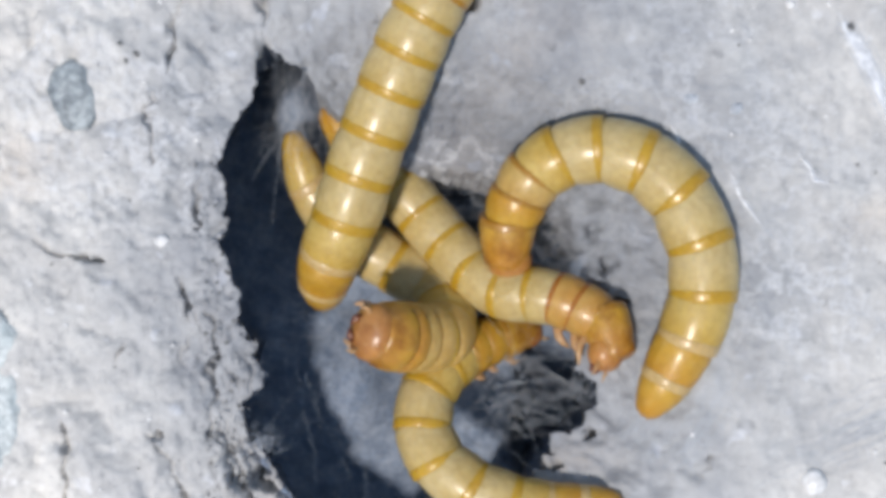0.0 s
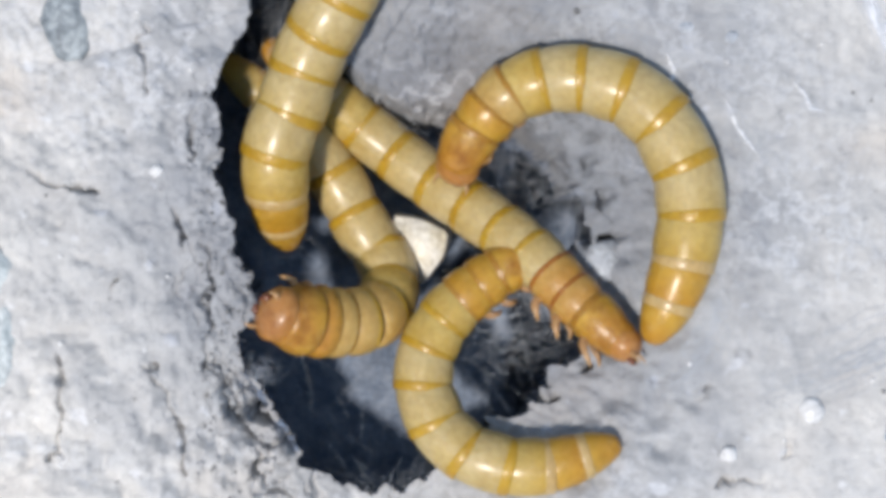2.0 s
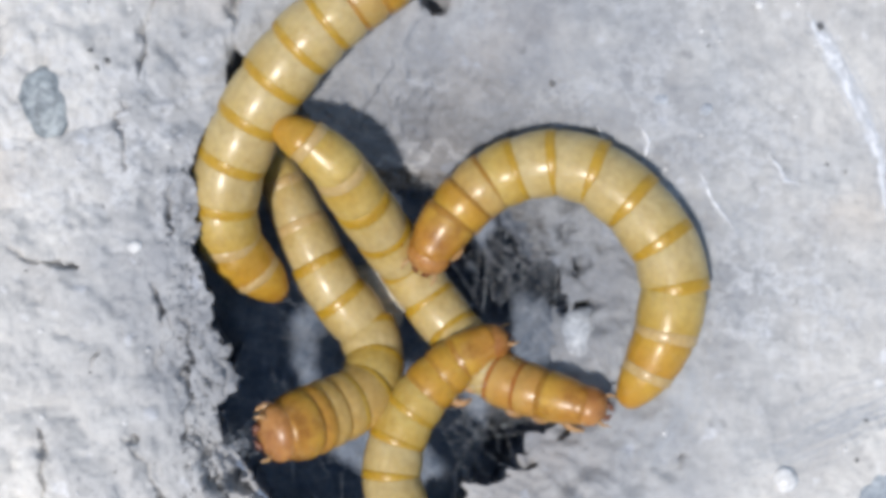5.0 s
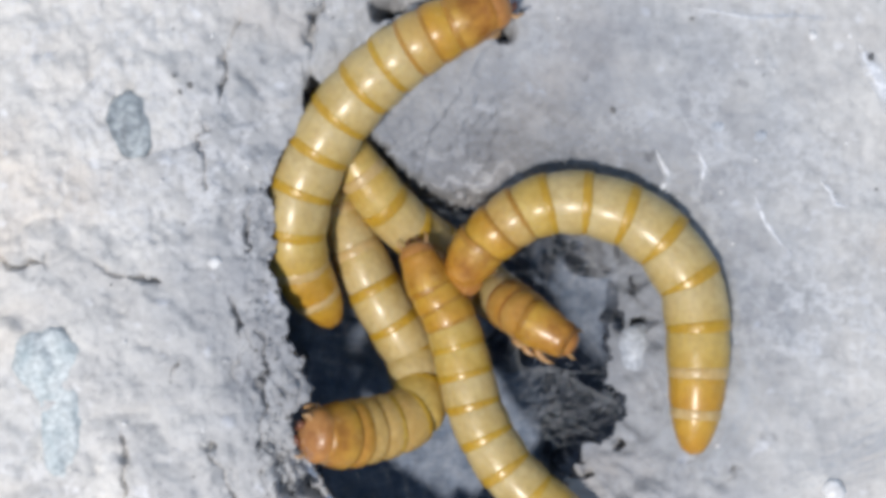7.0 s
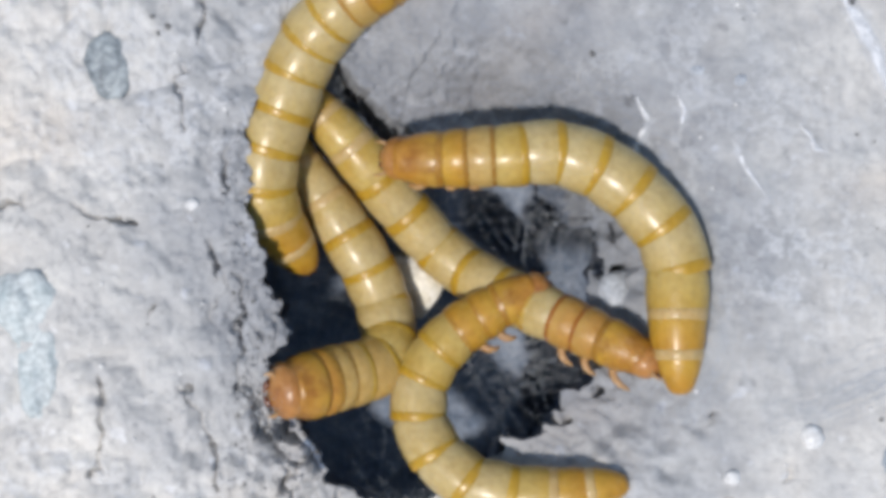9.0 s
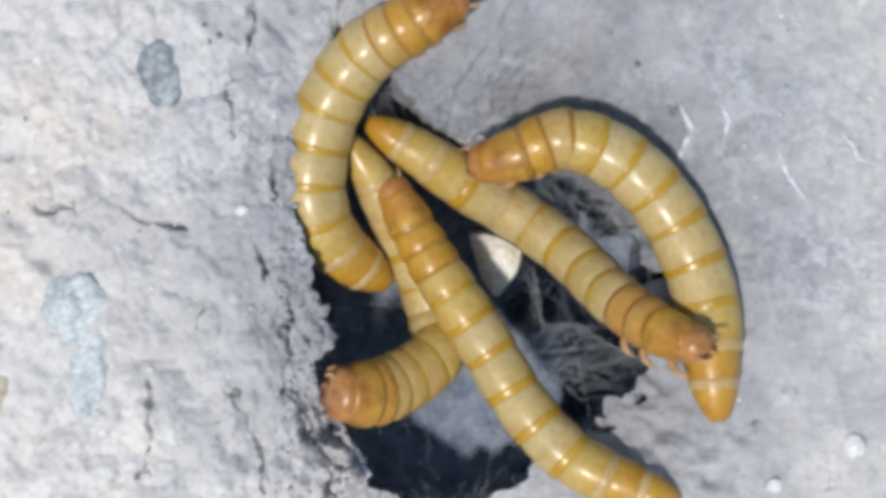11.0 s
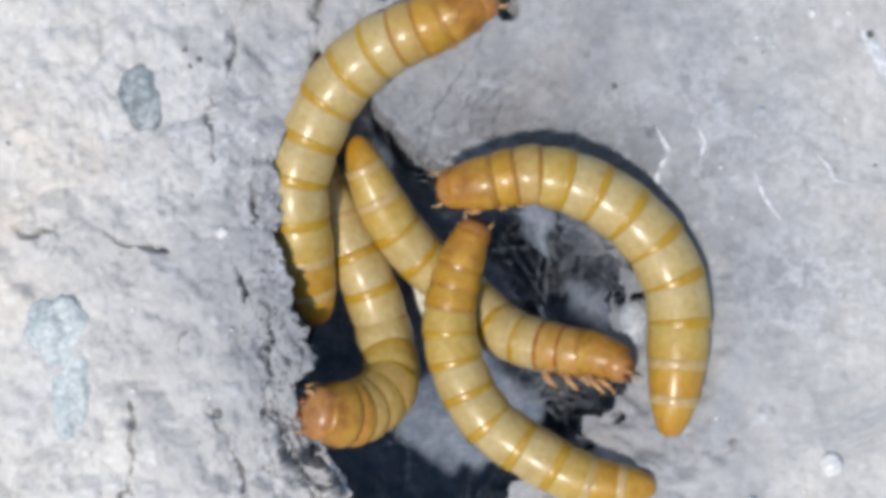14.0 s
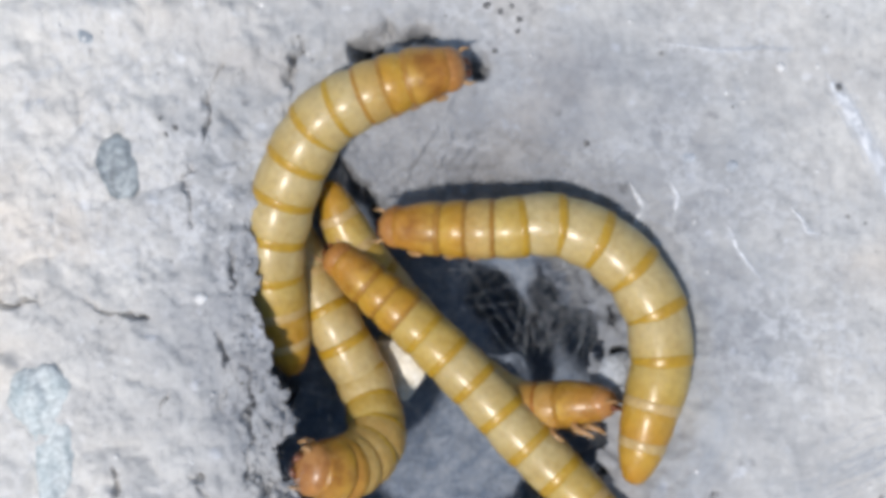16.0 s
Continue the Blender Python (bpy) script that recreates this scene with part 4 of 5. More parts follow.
    crawl("w1", 7.3, (3.15, 13.17, 1.59), (0.10, 11.94, 0.96), (-2.77, 10.20, 0.04), (-5.15, 7.96, -0.88), (-6.82, 5.35, -1.44), (-7.75, 2.68, -1.85), (-7.69, -0.04, -2.65), (-6.07, -3.27, -4.40))
    crawl("w1", 7.5, (2.84, 13.03, 1.58), (0.07, 12.13, 0.97), (-2.82, 10.24, 0.05), (-5.20, 8.01, -0.87), (-7.03, 5.25, -1.43), (-7.91, 2.29, -1.85), (-7.70, -0.74, -2.65), (-6.40, -3.67, -4.40))
    crawl("w1", 8, (3.31, 12.78, 1.58), (0.69, 11.83, 0.97), (-2.48, 10.26, 0.05), (-5.15, 7.90, -0.87), (-6.98, 5.29, -1.43), (-8.16, 2.34, -1.85), (-8.18, -0.68, -2.65), (-7.78, -3.84, -4.40))
    crawl("w1", 8.5, (2.78, 12.40, 1.56), (0.40, 11.53, 0.93), (-2.48, 9.96, 0.00), (-5.15, 7.75, -0.90), (-6.97, 5.15, -1.44), (-8.20, 2.50, -1.85), (-8.41, -0.49, -2.65), (-7.92, -4.10, -4.40))
    crawl("w1", 8.7, (0.63, 12.55, 1.57), (-1.63, 11.83, 0.95), (-4.23, 10.29, 0.04), (-6.04, 8.26, -0.87), (-7.27, 5.40, -1.43), (-8.21, 2.48, -1.85), (-8.02, -0.18, -2.65), (-6.14, -3.19, -4.40))
    crawl("w1", 10.8, (2.34, 10.90, 1.41), (-0.24, 9.75, 0.64), (-2.84, 8.88, -0.27), (-5.50, 7.37, -1.06), (-7.29, 4.76, -1.49), (-8.21, 1.82, -1.86), (-7.99, -0.86, -2.65), (-6.01, -4.30, -4.40))
    crawl("w1", 11, (-0.39, 11.31, 1.43), (-2.96, 9.83, 0.76), (-5.30, 8.50, -0.12), (-7.10, 6.25, -0.95), (-8.01, 3.62, -1.45), (-8.18, 0.94, -1.86), (-7.18, -1.45, -2.65), (-4.34, -3.68, -4.40))
    crawl("w1", 11.5, (4.16, 11.16, 1.47), (1.18, 10.46, 0.75), (-2.32, 9.07, -0.19), (-5.62, 7.08, -1.02), (-7.46, 4.42, -1.49), (-7.94, 1.42, -1.86), (-7.71, -1.32, -2.65), (-6.63, -4.50, -4.40))
    crawl("w1", 12, (1.65, 12.02, 1.54), (-1.38, 10.91, 0.86), (-4.05, 9.28, -0.06), (-6.18, 7.29, -0.93), (-7.73, 4.61, -1.45), (-8.21, 1.59, -1.86), (-7.50, -1.47, -2.65), (-5.50, -4.28, -4.40))
    crawl("w1", 12.5, (3.20, 12.62, 1.57), (0.33, 11.80, 0.96), (-2.91, 10.18, 0.05), (-5.64, 7.91, -0.87), (-7.20, 5.25, -1.43), (-7.85, 2.23, -1.85), (-7.32, -0.84, -2.65), (-5.55, -4.20, -4.40))
    crawl("w1", 13, (2.76, 12.59, 1.57), (-0.08, 11.55, 0.94), (-3.29, 9.95, 0.02), (-5.70, 8.14, -0.88), (-7.39, 5.50, -1.44), (-8.18, 2.51, -1.85), (-7.81, -0.52, -2.65), (-6.83, -4.08, -4.40))
    crawl("w1", 13.5, (2.32, 12.14, 1.56), (-0.40, 10.95, 0.92), (-3.35, 9.92, 0.00), (-5.78, 8.27, -0.89), (-7.18, 5.62, -1.44), (-7.98, 2.62, -1.85), (-8.06, -0.42, -2.65), (-7.24, -4.54, -4.40))
    crawl("w1", 14, (2.35, 12.54, 1.58), (-0.36, 11.21, 0.94), (-3.30, 10.04, 0.02), (-5.73, 8.08, -0.88), (-7.27, 5.44, -1.44), (-8.05, 2.74, -1.85), (-7.82, -0.29, -2.65), (-7.07, -4.76, -4.40))
    crawl("w1", 14.5, (2.32, 12.89, 1.58), (-0.51, 11.99, 1.34), (-3.44, 10.61, 0.97), (-5.54, 9.08, 0.36), (-7.13, 6.79, -0.52), (-8.18, 3.83, -1.49), (-8.35, 0.45, -2.59), (-7.50, -4.36, -4.40))
    crawl("w1", 15, (2.48, 11.81, 1.48), (-0.42, 11.37, 1.27), (-3.07, 10.56, 0.94), (-5.48, 9.31, 0.35), (-7.09, 7.01, -0.52), (-8.15, 3.73, -1.49), (-8.17, 0.33, -2.59), (-7.35, -4.37, -4.40))
    crawl("w1", 15.5, (2.54, 11.63, 1.47), (-0.36, 11.32, 1.26), (-3.31, 10.47, 0.93), (-5.43, 9.38, 0.34), (-7.05, 6.94, -0.52), (-8.12, 3.68, -1.49), (-8.16, 0.29, -2.59), (-7.52, -4.21, -4.40))
    crawl("w1", 16, (2.30, 11.93, 1.53), (-0.33, 11.44, 1.31), (-3.00, 10.54, 0.96), (-5.13, 9.39, 0.36), (-6.77, 6.97, -0.51), (-7.86, 4.01, -1.49), (-8.23, 0.96, -2.59), (-7.46, -4.17, -4.40))
    crawl("w2", 0, (5.52, -1.63, -3.40), (5.28, 0.97, -2.39), (6.75, 3.78, -1.37), (9.70, 4.69, -0.38), (12.75, 3.13, 0.39), (14.33, -0.16, 0.75), (14.21, -3.18, 0.69), (13.06, -5.95, 0.28), (11.80, -8.37, -0.33))
    crawl("w2", 0.5, (4.03, -1.58, -3.40), (4.72, 1.02, -2.40), (6.66, 3.96, -1.40), (9.66, 4.57, -0.43), (12.60, 3.11, 0.34), (14.30, -0.22, 0.73), (14.15, -3.80, 0.71), (13.23, -6.57, 0.42), (12.33, -8.82, 0.00))
    crawl("w2", 1, (3.26, 0.67, -3.40), (4.67, 2.89, -2.38), (6.60, 4.76, -1.33), (9.57, 5.18, -0.30), (12.77, 3.43, 0.47), (14.48, 0.13, 0.82), (14.35, -3.42, 0.77), (13.32, -6.43, 0.47), (12.43, -8.94, 0.06))
    crawl("w2", 1.5, (2.78, 0.82, -3.40), (3.77, 3.18, -2.41), (6.11, 4.90, -1.45), (9.08, 4.93, -0.56), (11.98, 3.61, 0.18), (13.94, 0.32, 0.58), (13.94, -2.93, 0.60), (13.17, -6.20, 0.34), (12.28, -8.47, -0.05))
    crawl("w2", 2, (2.69, -0.13, -3.40), (3.66, 2.10, -2.42), (5.74, 4.26, -1.49), (9.00, 4.70, -0.62), (12.07, 3.23, 0.12), (13.89, -0.11, 0.54), (13.87, -3.39, 0.58), (13.08, -6.13, 0.32), (12.19, -8.21, -0.09))
    crawl("w2", 2.5, (2.99, -1.05, -3.40), (3.71, 1.35, -2.43), (5.96, 3.81, -1.55), (8.70, 4.33, -0.72), (11.94, 3.23, 0.02), (13.92, -0.24, 0.48), (13.91, -3.24, 0.54), (13.12, -6.54, 0.30), (12.21, -8.99, -0.08))
    crawl("w2", 3, (2.38, -1.84, -3.40), (3.39, 0.98, -2.43), (5.77, 3.57, -1.55), (8.79, 4.03, -0.73), (12.00, 2.70, 0.03), (14.24, -0.62, 0.54), (14.08, -3.61, 0.64), (13.30, -6.62, 0.39), (12.27, -9.17, -0.01))
    crawl("w2", 3.5, (4.85, -0.85, -3.40), (4.70, 1.51, -2.42), (6.38, 3.94, -1.51), (9.12, 4.36, -0.63), (12.34, 3.14, 0.14), (14.04, -0.18, 0.58), (14.03, -3.18, 0.61), (13.24, -6.73, 0.37), (12.32, -9.22, 0.01))
    crawl("w2", 4, (4.84, -1.33, -3.40), (5.13, 1.48, -2.41), (6.65, 3.91, -1.47), (9.36, 4.49, -0.58), (12.26, 3.03, 0.17), (14.08, -0.12, 0.58), (14.06, -3.09, 0.59), (13.14, -6.36, 0.26), (11.97, -8.72, -0.24))
    crawl("w2", 4.5, (3.28, -1.55, -3.40), (4.02, 1.27, -2.42), (6.25, 3.71, -1.51), (9.23, 4.31, -0.65), (12.26, 2.73, 0.11), (14.18, -0.54, 0.60), (14.28, -3.23, 0.72), (13.63, -5.67, 0.47), (12.34, -7.87, -0.04))
    crawl("w2", 5, (2.20, -1.06, -2.00), (3.79, 1.51, -1.80), (6.07, 3.47, -1.51), (9.38, 4.11, -0.65), (12.32, 2.39, 0.12), (14.29, -0.66, 0.62), (14.26, -3.41, 0.72), (13.47, -5.64, 0.43), (12.17, -7.79, -0.12))
    crawl("w2", 5.2, (1.35, -0.20, -0.60), (3.77, 1.61, -1.00), (6.06, 3.57, -1.10), (9.14, 3.96, -0.72), (12.10, 2.66, 0.04), (14.00, -0.14, 0.55), (14.18, -2.90, 0.68), (13.39, -5.70, 0.45), (12.36, -8.38, 0.00))
    crawl("w2", 7.3, (0.75, -1.44, -3.40), (1.84, 0.87, -2.43), (4.34, 2.83, -1.62), (7.26, 3.21, -1.06), (10.45, 1.94, -0.65), (12.59, -0.85, -0.23), (12.96, -3.75, 0.12), (12.92, -6.35, 0.31), (12.77, -9.60, 0.41))
    crawl("w2", 7.5, (1.35, -1.40, -3.40), (2.08, 0.61, -2.43), (4.29, 2.72, -1.61), (7.51, 3.30, -1.02), (10.71, 1.96, -0.55), (12.84, -0.98, -0.11), (13.07, -3.89, 0.19), (12.90, -6.51, 0.30), (12.67, -9.43, 0.32))
    crawl("w2", 8, (-0.63, -1.64, -3.40), (1.03, 0.21, -2.43), (3.70, 2.01, -1.62), (7.22, 2.44, -1.07), (10.70, 0.81, -0.64), (12.82, -2.40, -0.16), (13.03, -5.00, 0.23), (12.91, -7.31, 0.37), (12.80, -9.35, 0.38))
    crawl("w2", 8.5, (-2.30, 2.24, -3.40), (0.43, 1.92, -2.43), (3.69, 2.65, -1.62), (7.20, 3.08, -1.06), (10.38, 1.75, -0.64), (12.65, -1.02, -0.20), (13.03, -4.20, 0.14), (12.88, -6.81, 0.24), (12.47, -9.29, 0.17))
    crawl("w2", 8.7, (-1.97, 2.76, -1.20), (0.96, 2.60, -0.68), (4.15, 2.74, -0.42), (7.35, 2.90, -0.43), (10.56, 1.31, -0.38), (12.85, -1.59, -0.09), (13.09, -4.47, 0.25), (13.07, -6.77, 0.45), (13.20, -9.26, 0.57))
    crawl("w2", 10.8, (-1.35, 1.10, -1.20), (0.69, 2.56, -0.68), (3.30, 3.29, -0.42), (6.52, 2.88, -0.49), (9.18, 1.02, -0.65), (11.24, -1.31, -0.56), (12.51, -4.20, -0.18), (12.73, -6.78, 0.29), (13.39, -9.84, 0.74))
    crawl("w2", 11, (0.19, 2.79, -1.20), (2.39, 3.23, -0.68), (5.01, 4.12, -0.42), (7.97, 2.98, -0.47), (10.37, 0.51, -0.57), (11.85, -2.42, -0.42), (12.53, -5.04, -0.07), (12.64, -7.64, 0.28), (12.95, -10.27, 0.59))
    crawl("w2", 11.5, (-3.07, 2.48, -1.20), (-0.23, 2.77, -0.68), (2.73, 2.78, -0.42), (5.99, 2.20, -0.49), (8.99, -0.00, -0.65), (11.36, -2.36, -0.57), (12.35, -5.00, -0.24), (12.45, -7.61, 0.10), (12.56, -10.21, 0.36))
    crawl("w2", 12, (-1.35, 3.28, -1.20), (1.35, 3.26, -0.68), (4.33, 2.82, -0.42), (7.63, 1.35, -0.48), (10.05, -0.42, -0.60), (11.70, -3.10, -0.52), (12.17, -5.47, -0.26), (12.22, -8.11, -0.00), (12.20, -10.60, 0.22))
    crawl("w2", 12.5, (-1.15, 5.10, -1.20), (1.55, 4.48, -0.68), (4.52, 2.98, -0.42), (7.51, 1.36, -0.48), (9.93, -1.03, -0.64), (11.42, -3.41, -0.60), (11.98, -5.77, -0.33), (12.23, -8.11, 0.00), (12.41, -10.71, 0.35))
    crawl("w2", 13, (-1.38, 2.51, -1.20), (1.44, 3.10, -0.68), (4.38, 3.10, -0.42), (7.35, 1.34, -0.49), (9.75, -0.73, -0.68), (11.24, -3.10, -0.66), (11.94, -5.74, -0.37), (12.25, -8.05, 0.00), (12.40, -10.78, 0.37))
    crawl("w2", 13.5, (-1.42, 1.11, -1.20), (0.52, 2.45, -0.68), (3.78, 2.90, -0.42), (7.06, 1.73, -0.48), (9.77, -0.34, -0.63), (11.56, -3.02, -0.57), (12.11, -5.67, -0.28), (12.36, -7.71, 0.05), (12.75, -9.37, 0.34))
    crawl("w2", 14, (-0.32, 2.61, -1.20), (1.76, 2.90, -0.68), (4.72, 3.35, -0.42), (7.98, 2.34, -0.47), (10.68, 0.14, -0.57), (12.02, -2.52, -0.47), (12.15, -5.17, -0.28), (12.01, -7.53, -0.17), (11.73, -10.13, -0.15))
    crawl("w2", 14.5, (0.13, 0.62, -1.20), (1.49, 2.57, -0.68), (3.87, 3.90, -0.43), (7.14, 4.03, -0.45), (10.10, 2.24, -0.52), (12.15, -0.74, -0.44), (12.26, -3.70, -0.34), (11.96, -6.36, -0.34), (11.46, -9.25, -0.43))
    crawl("w2", 15, (0.94, 0.03, -1.20), (2.15, 2.15, -0.68), (4.54, 3.63, -0.42), (7.53, 4.05, -0.45), (10.50, 2.39, -0.49), (12.24, -0.60, -0.39), (12.50, -3.56, -0.30), (11.89, -6.54, -0.36), (11.30, -9.24, -0.52))
    crawl("w2", 15.5, (1.24, -0.96, -1.20), (2.16, 1.16, -0.68), (4.27, 3.23, -0.42), (7.55, 3.93, -0.43), (10.52, 2.56, -0.45), (12.39, -0.73, -0.37), (12.35, -3.70, -0.35), (11.61, -6.39, -0.51), (10.72, -9.26, -0.78))
    crawl("w2", 16, (-2.21, 3.91, -1.20), (0.97, 3.69, -0.68), (3.96, 3.63, -0.42), (7.24, 3.73, -0.45), (10.20, 2.19, -0.52), (12.08, -0.52, -0.44), (12.45, -3.50, -0.35), (11.82, -6.17, -0.42), (10.89, -9.91, -0.64))
    crawl("w3", 0, (9.85, -6.09, -1.21), (10.21, -4.15, -1.71), (7.91, -2.77, -2.67), (4.83, -2.24, -4.02), (2.53, -0.18, -5.32), (0.44, 2.24, -6.01), (-1.97, 4.79, -5.80), (-4.17, 7.10, -5.00))
    crawl("w3", 0.5, (11.67, -6.61, -0.16), (9.48, -4.44, -1.48), (6.48, -2.61, -2.94), (3.64, -1.88, -4.48), (0.97, -0.07, -5.75), (-0.85, 2.39, -6.26), (-2.65, 4.80, -5.89), (-4.38, 6.81, -5.00))
    crawl("w3", 1, (13.14, -6.15, 0.68), (11.01, -4.81, -0.61), (8.36, -2.84, -1.98), (5.89, -1.37, -3.45), (3.00, -0.58, -4.89), (-0.01, 1.42, -5.81), (-2.41, 4.13, -5.76), (-5.34, 6.13, -5.00))
    crawl("w3", 1.5, (10.68, -8.62, -0.72), (10.26, -5.73, -1.26), (8.13, -3.08, -2.17), (5.38, -1.35, -3.53), (2.21, -0.43, -4.98), (-0.47, 1.25, -5.86), (-2.54, 3.64, -5.77), (-6.33, 6.99, -5.00))
    crawl("w3", 2, (11.50, -8.85, -0.14), (9.07, -6.47, -1.48), (6.70, -3.92, -2.99), (4.21, -1.85, -4.62), (1.28, 0.30, -5.91), (-1.42, 2.46, -6.36), (-3.51, 4.23, -5.91), (-7.03, 7.24, -5.00))
    crawl("w3", 2.5, (10.91, -8.26, -0.71), (9.60, -5.50, -1.52), (7.42, -3.81, -2.63), (4.59, -2.65, -4.05), (1.64, -0.83, -5.42), (-1.08, 1.91, -6.12), (-3.15, 4.30, -5.86), (-6.54, 7.69, -5.00))
    crawl("w3", 3, (11.35, -9.00, -0.35), (9.12, -6.41, -1.51), (6.68, -4.45, -2.86), (4.13, -2.99, -4.35), (1.47, -1.17, -5.64), (-1.24, 1.56, -6.21), (-3.29, 4.23, -5.88), (-6.68, 7.61, -5.00))
    crawl("w3", 3.5, (11.39, -9.73, -0.26), (10.01, -6.77, -1.53), (7.29, -3.91, -3.05), (4.43, -2.40, -4.68), (1.75, -0.53, -5.93), (-0.97, 1.92, -6.35), (-3.32, 3.98, -5.90), (-6.41, 7.06, -5.00))
    crawl("w3", 4, (10.26, -9.05, -0.93), (9.66, -6.45, -1.67), (7.23, -4.50, -2.85), (4.41, -2.77, -4.37), (1.78, -0.68, -5.70), (-0.90, 1.76, -6.25), (-3.23, 4.43, -5.88), (-5.88, 7.63, -5.00))
    crawl("w3", 4.5, (12.00, -8.55, -0.01), (9.75, -6.87, -1.27), (7.07, -5.56, -2.66), (4.27, -4.19, -4.20), (1.66, -2.14, -4.60), (-0.71, 0.73, -1.40), (-2.42, 3.11, 0.50), (-4.42, 6.24, 0.20))
    crawl("w3", 5, (11.24, -8.11, -0.44), (8.58, -7.55, -1.74), (5.83, -6.56, -3.26), (3.56, -4.02, -4.91), (1.48, -1.00, -4.60), (-0.74, 2.25, -1.40), (-2.29, 4.41, 0.50), (-4.99, 6.25, 0.20))
    crawl("w3", 5.2, (10.29, -9.00, -0.81), (8.36, -8.35, -1.72), (6.46, -7.18, -2.89), (4.81, -4.95, -4.33), (2.74, -2.25, -4.60), (0.37, 0.78, -1.90), (-1.80, 3.29, 0.50), (-5.11, 6.23, 0.20))
    crawl("w3", 7.3, (6.60, -3.80, -2.30), (5.10, -3.05, -1.70), (3.80, -2.15, -3.60), (2.50, -1.30, -6.40), (0.28, 0.46, -7.12), (-2.28, 2.39, -4.90), (-4.11, 4.55, -3.90), (-6.22, 7.86, -3.30))
    crawl("w3", 7.5, (6.55, -3.60, -2.30), (5.05, -2.85, -1.70), (3.70, -1.95, -3.60), (2.40, -1.10, -6.40), (-0.14, 0.70, -7.13), (-2.36, 2.62, -4.90), (-4.18, 5.08, -3.90), (-6.26, 8.21, -3.30))
    crawl("w3", 8, (11.64, -6.94, -0.12), (9.63, -5.44, -1.29), (6.80, -4.06, -2.67), (3.56, -2.94, -4.22), (0.79, -1.75, -5.58), (-2.03, 0.79, -4.90), (-4.46, 3.59, -3.90), (-6.57, 7.41, -3.30))
    crawl("w3", 8.5, (10.04, -8.38, -0.99), (10.22, -6.10, -1.27), (7.93, -4.67, -1.98), (4.72, -3.86, -3.23), (1.70, -2.88, -4.67), (-1.10, -1.17, -4.90), (-3.55, 1.63, -3.90), (-6.20, 7.01, -3.30))
    crawl("w3", 8.7, (12.12, -8.10, 0.15), (9.84, -6.93, -1.10), (7.33, -5.86, -2.49), (4.10, -4.45, -4.07), (1.35, -2.65, -5.49), (-1.15, 0.17, -4.90), (-3.29, 2.90, -3.90), (-6.74, 6.78, -3.30))
    crawl("w3", 10.8, (12.53, -5.82, 3.20), (10.15, -5.59, 0.94), (8.21, -4.02, -1.77), (5.74, -2.61, -4.36), (2.71, -1.87, -5.96), (-0.78, -0.64, -4.90), (-3.24, 1.64, -3.90), (-5.43, 5.55, -3.30))
    crawl("w3", 11, (11.69, -6.36, 3.20), (9.88, -5.73, 0.89), (7.95, -4.30, -1.84), (6.11, -2.26, -4.41), (3.38, -0.08, -5.97), (0.15, 1.76, -4.90), (-2.69, 3.54, -3.90), (-5.46, 5.16, -3.30))
    crawl("w3", 11.5, (10.92, -4.73, -0.51), (8.56, -5.13, -1.58), (5.66, -5.10, -2.89), (2.65, -3.99, -4.42), (-0.19, -2.00, -5.74), (-2.74, 0.23, -4.90), (-4.13, 3.35, -3.90), (-3.64, 5.49, -3.30))
    crawl("w3", 12, (10.28, -5.08, -0.86), (9.05, -2.87, -1.77), (6.43, -1.54, -2.96), (3.41, -0.80, -4.38), (0.58, -0.19, -5.65), (-2.64, 2.03, -4.90), (-4.83, 4.18, -3.90), (-5.44, 6.17, -3.30))
    crawl("w3", 12.5, (8.36, -10.81, -0.93), (7.45, -8.14, -2.28), (6.04, -5.23, -3.84), (4.25, -2.49, -5.45), (2.02, 0.71, -6.53), (-0.57, 3.27, -4.90), (-3.07, 4.17, -3.90), (-5.48, 5.28, -3.30))
    crawl("w3", 13, (9.42, -6.14, -1.26), (7.62, -6.58, -2.38), (4.68, -5.81, -3.78), (2.25, -3.75, -5.32), (0.36, -0.92, -6.40), (-1.88, 1.65, -4.90), (-4.05, 3.82, -3.90), (-5.82, 5.89, -3.30))
    crawl("w3", 13.5, (10.56, -5.27, -0.74), (8.18, -5.84, -1.97), (5.55, -6.27, -3.26), (3.13, -5.46, -4.64), (0.60, -3.31, -5.83), (-1.96, -1.36, -4.90), (-3.82, 1.46, -3.90), (-5.43, 5.39, -3.30))
    crawl("w3", 14, (9.70, -7.06, -1.18), (8.42, -6.31, -2.02), (6.21, -6.00, -3.09), (3.49, -5.26, -4.44), (0.97, -3.12, -5.69), (-1.91, -0.57, -4.90), (-3.77, 2.24, -3.90), (-5.06, 5.40, -3.30))
    crawl("w3", 14.5, (10.83, -6.41, -0.71), (8.16, -6.14, -2.01), (5.22, -5.86, -3.48), (2.47, -4.79, -5.04), (-0.08, -1.99, -6.22), (-2.59, 0.98, -4.90), (-4.42, 3.21, -3.90), (-5.23, 6.01, -3.30))
    crawl("w3", 15, (9.47, -7.11, -1.23), (8.38, -6.04, -2.16), (5.87, -5.66, -3.32), (3.12, -4.63, -4.69), (0.91, -2.49, -5.87), (-1.62, 0.16, -4.90), (-3.77, 3.06, -3.90), (-4.96, 5.82, -3.30))
    crawl("w3", 15.5, (9.18, -6.03, -1.33), (7.32, -5.38, -2.32), (4.94, -4.88, -3.57), (2.49, -3.11, -5.03), (-0.39, -0.91, -6.18), (-2.57, 1.10, -4.90), (-4.38, 3.34, -3.90), (-5.17, 5.84, -3.30))
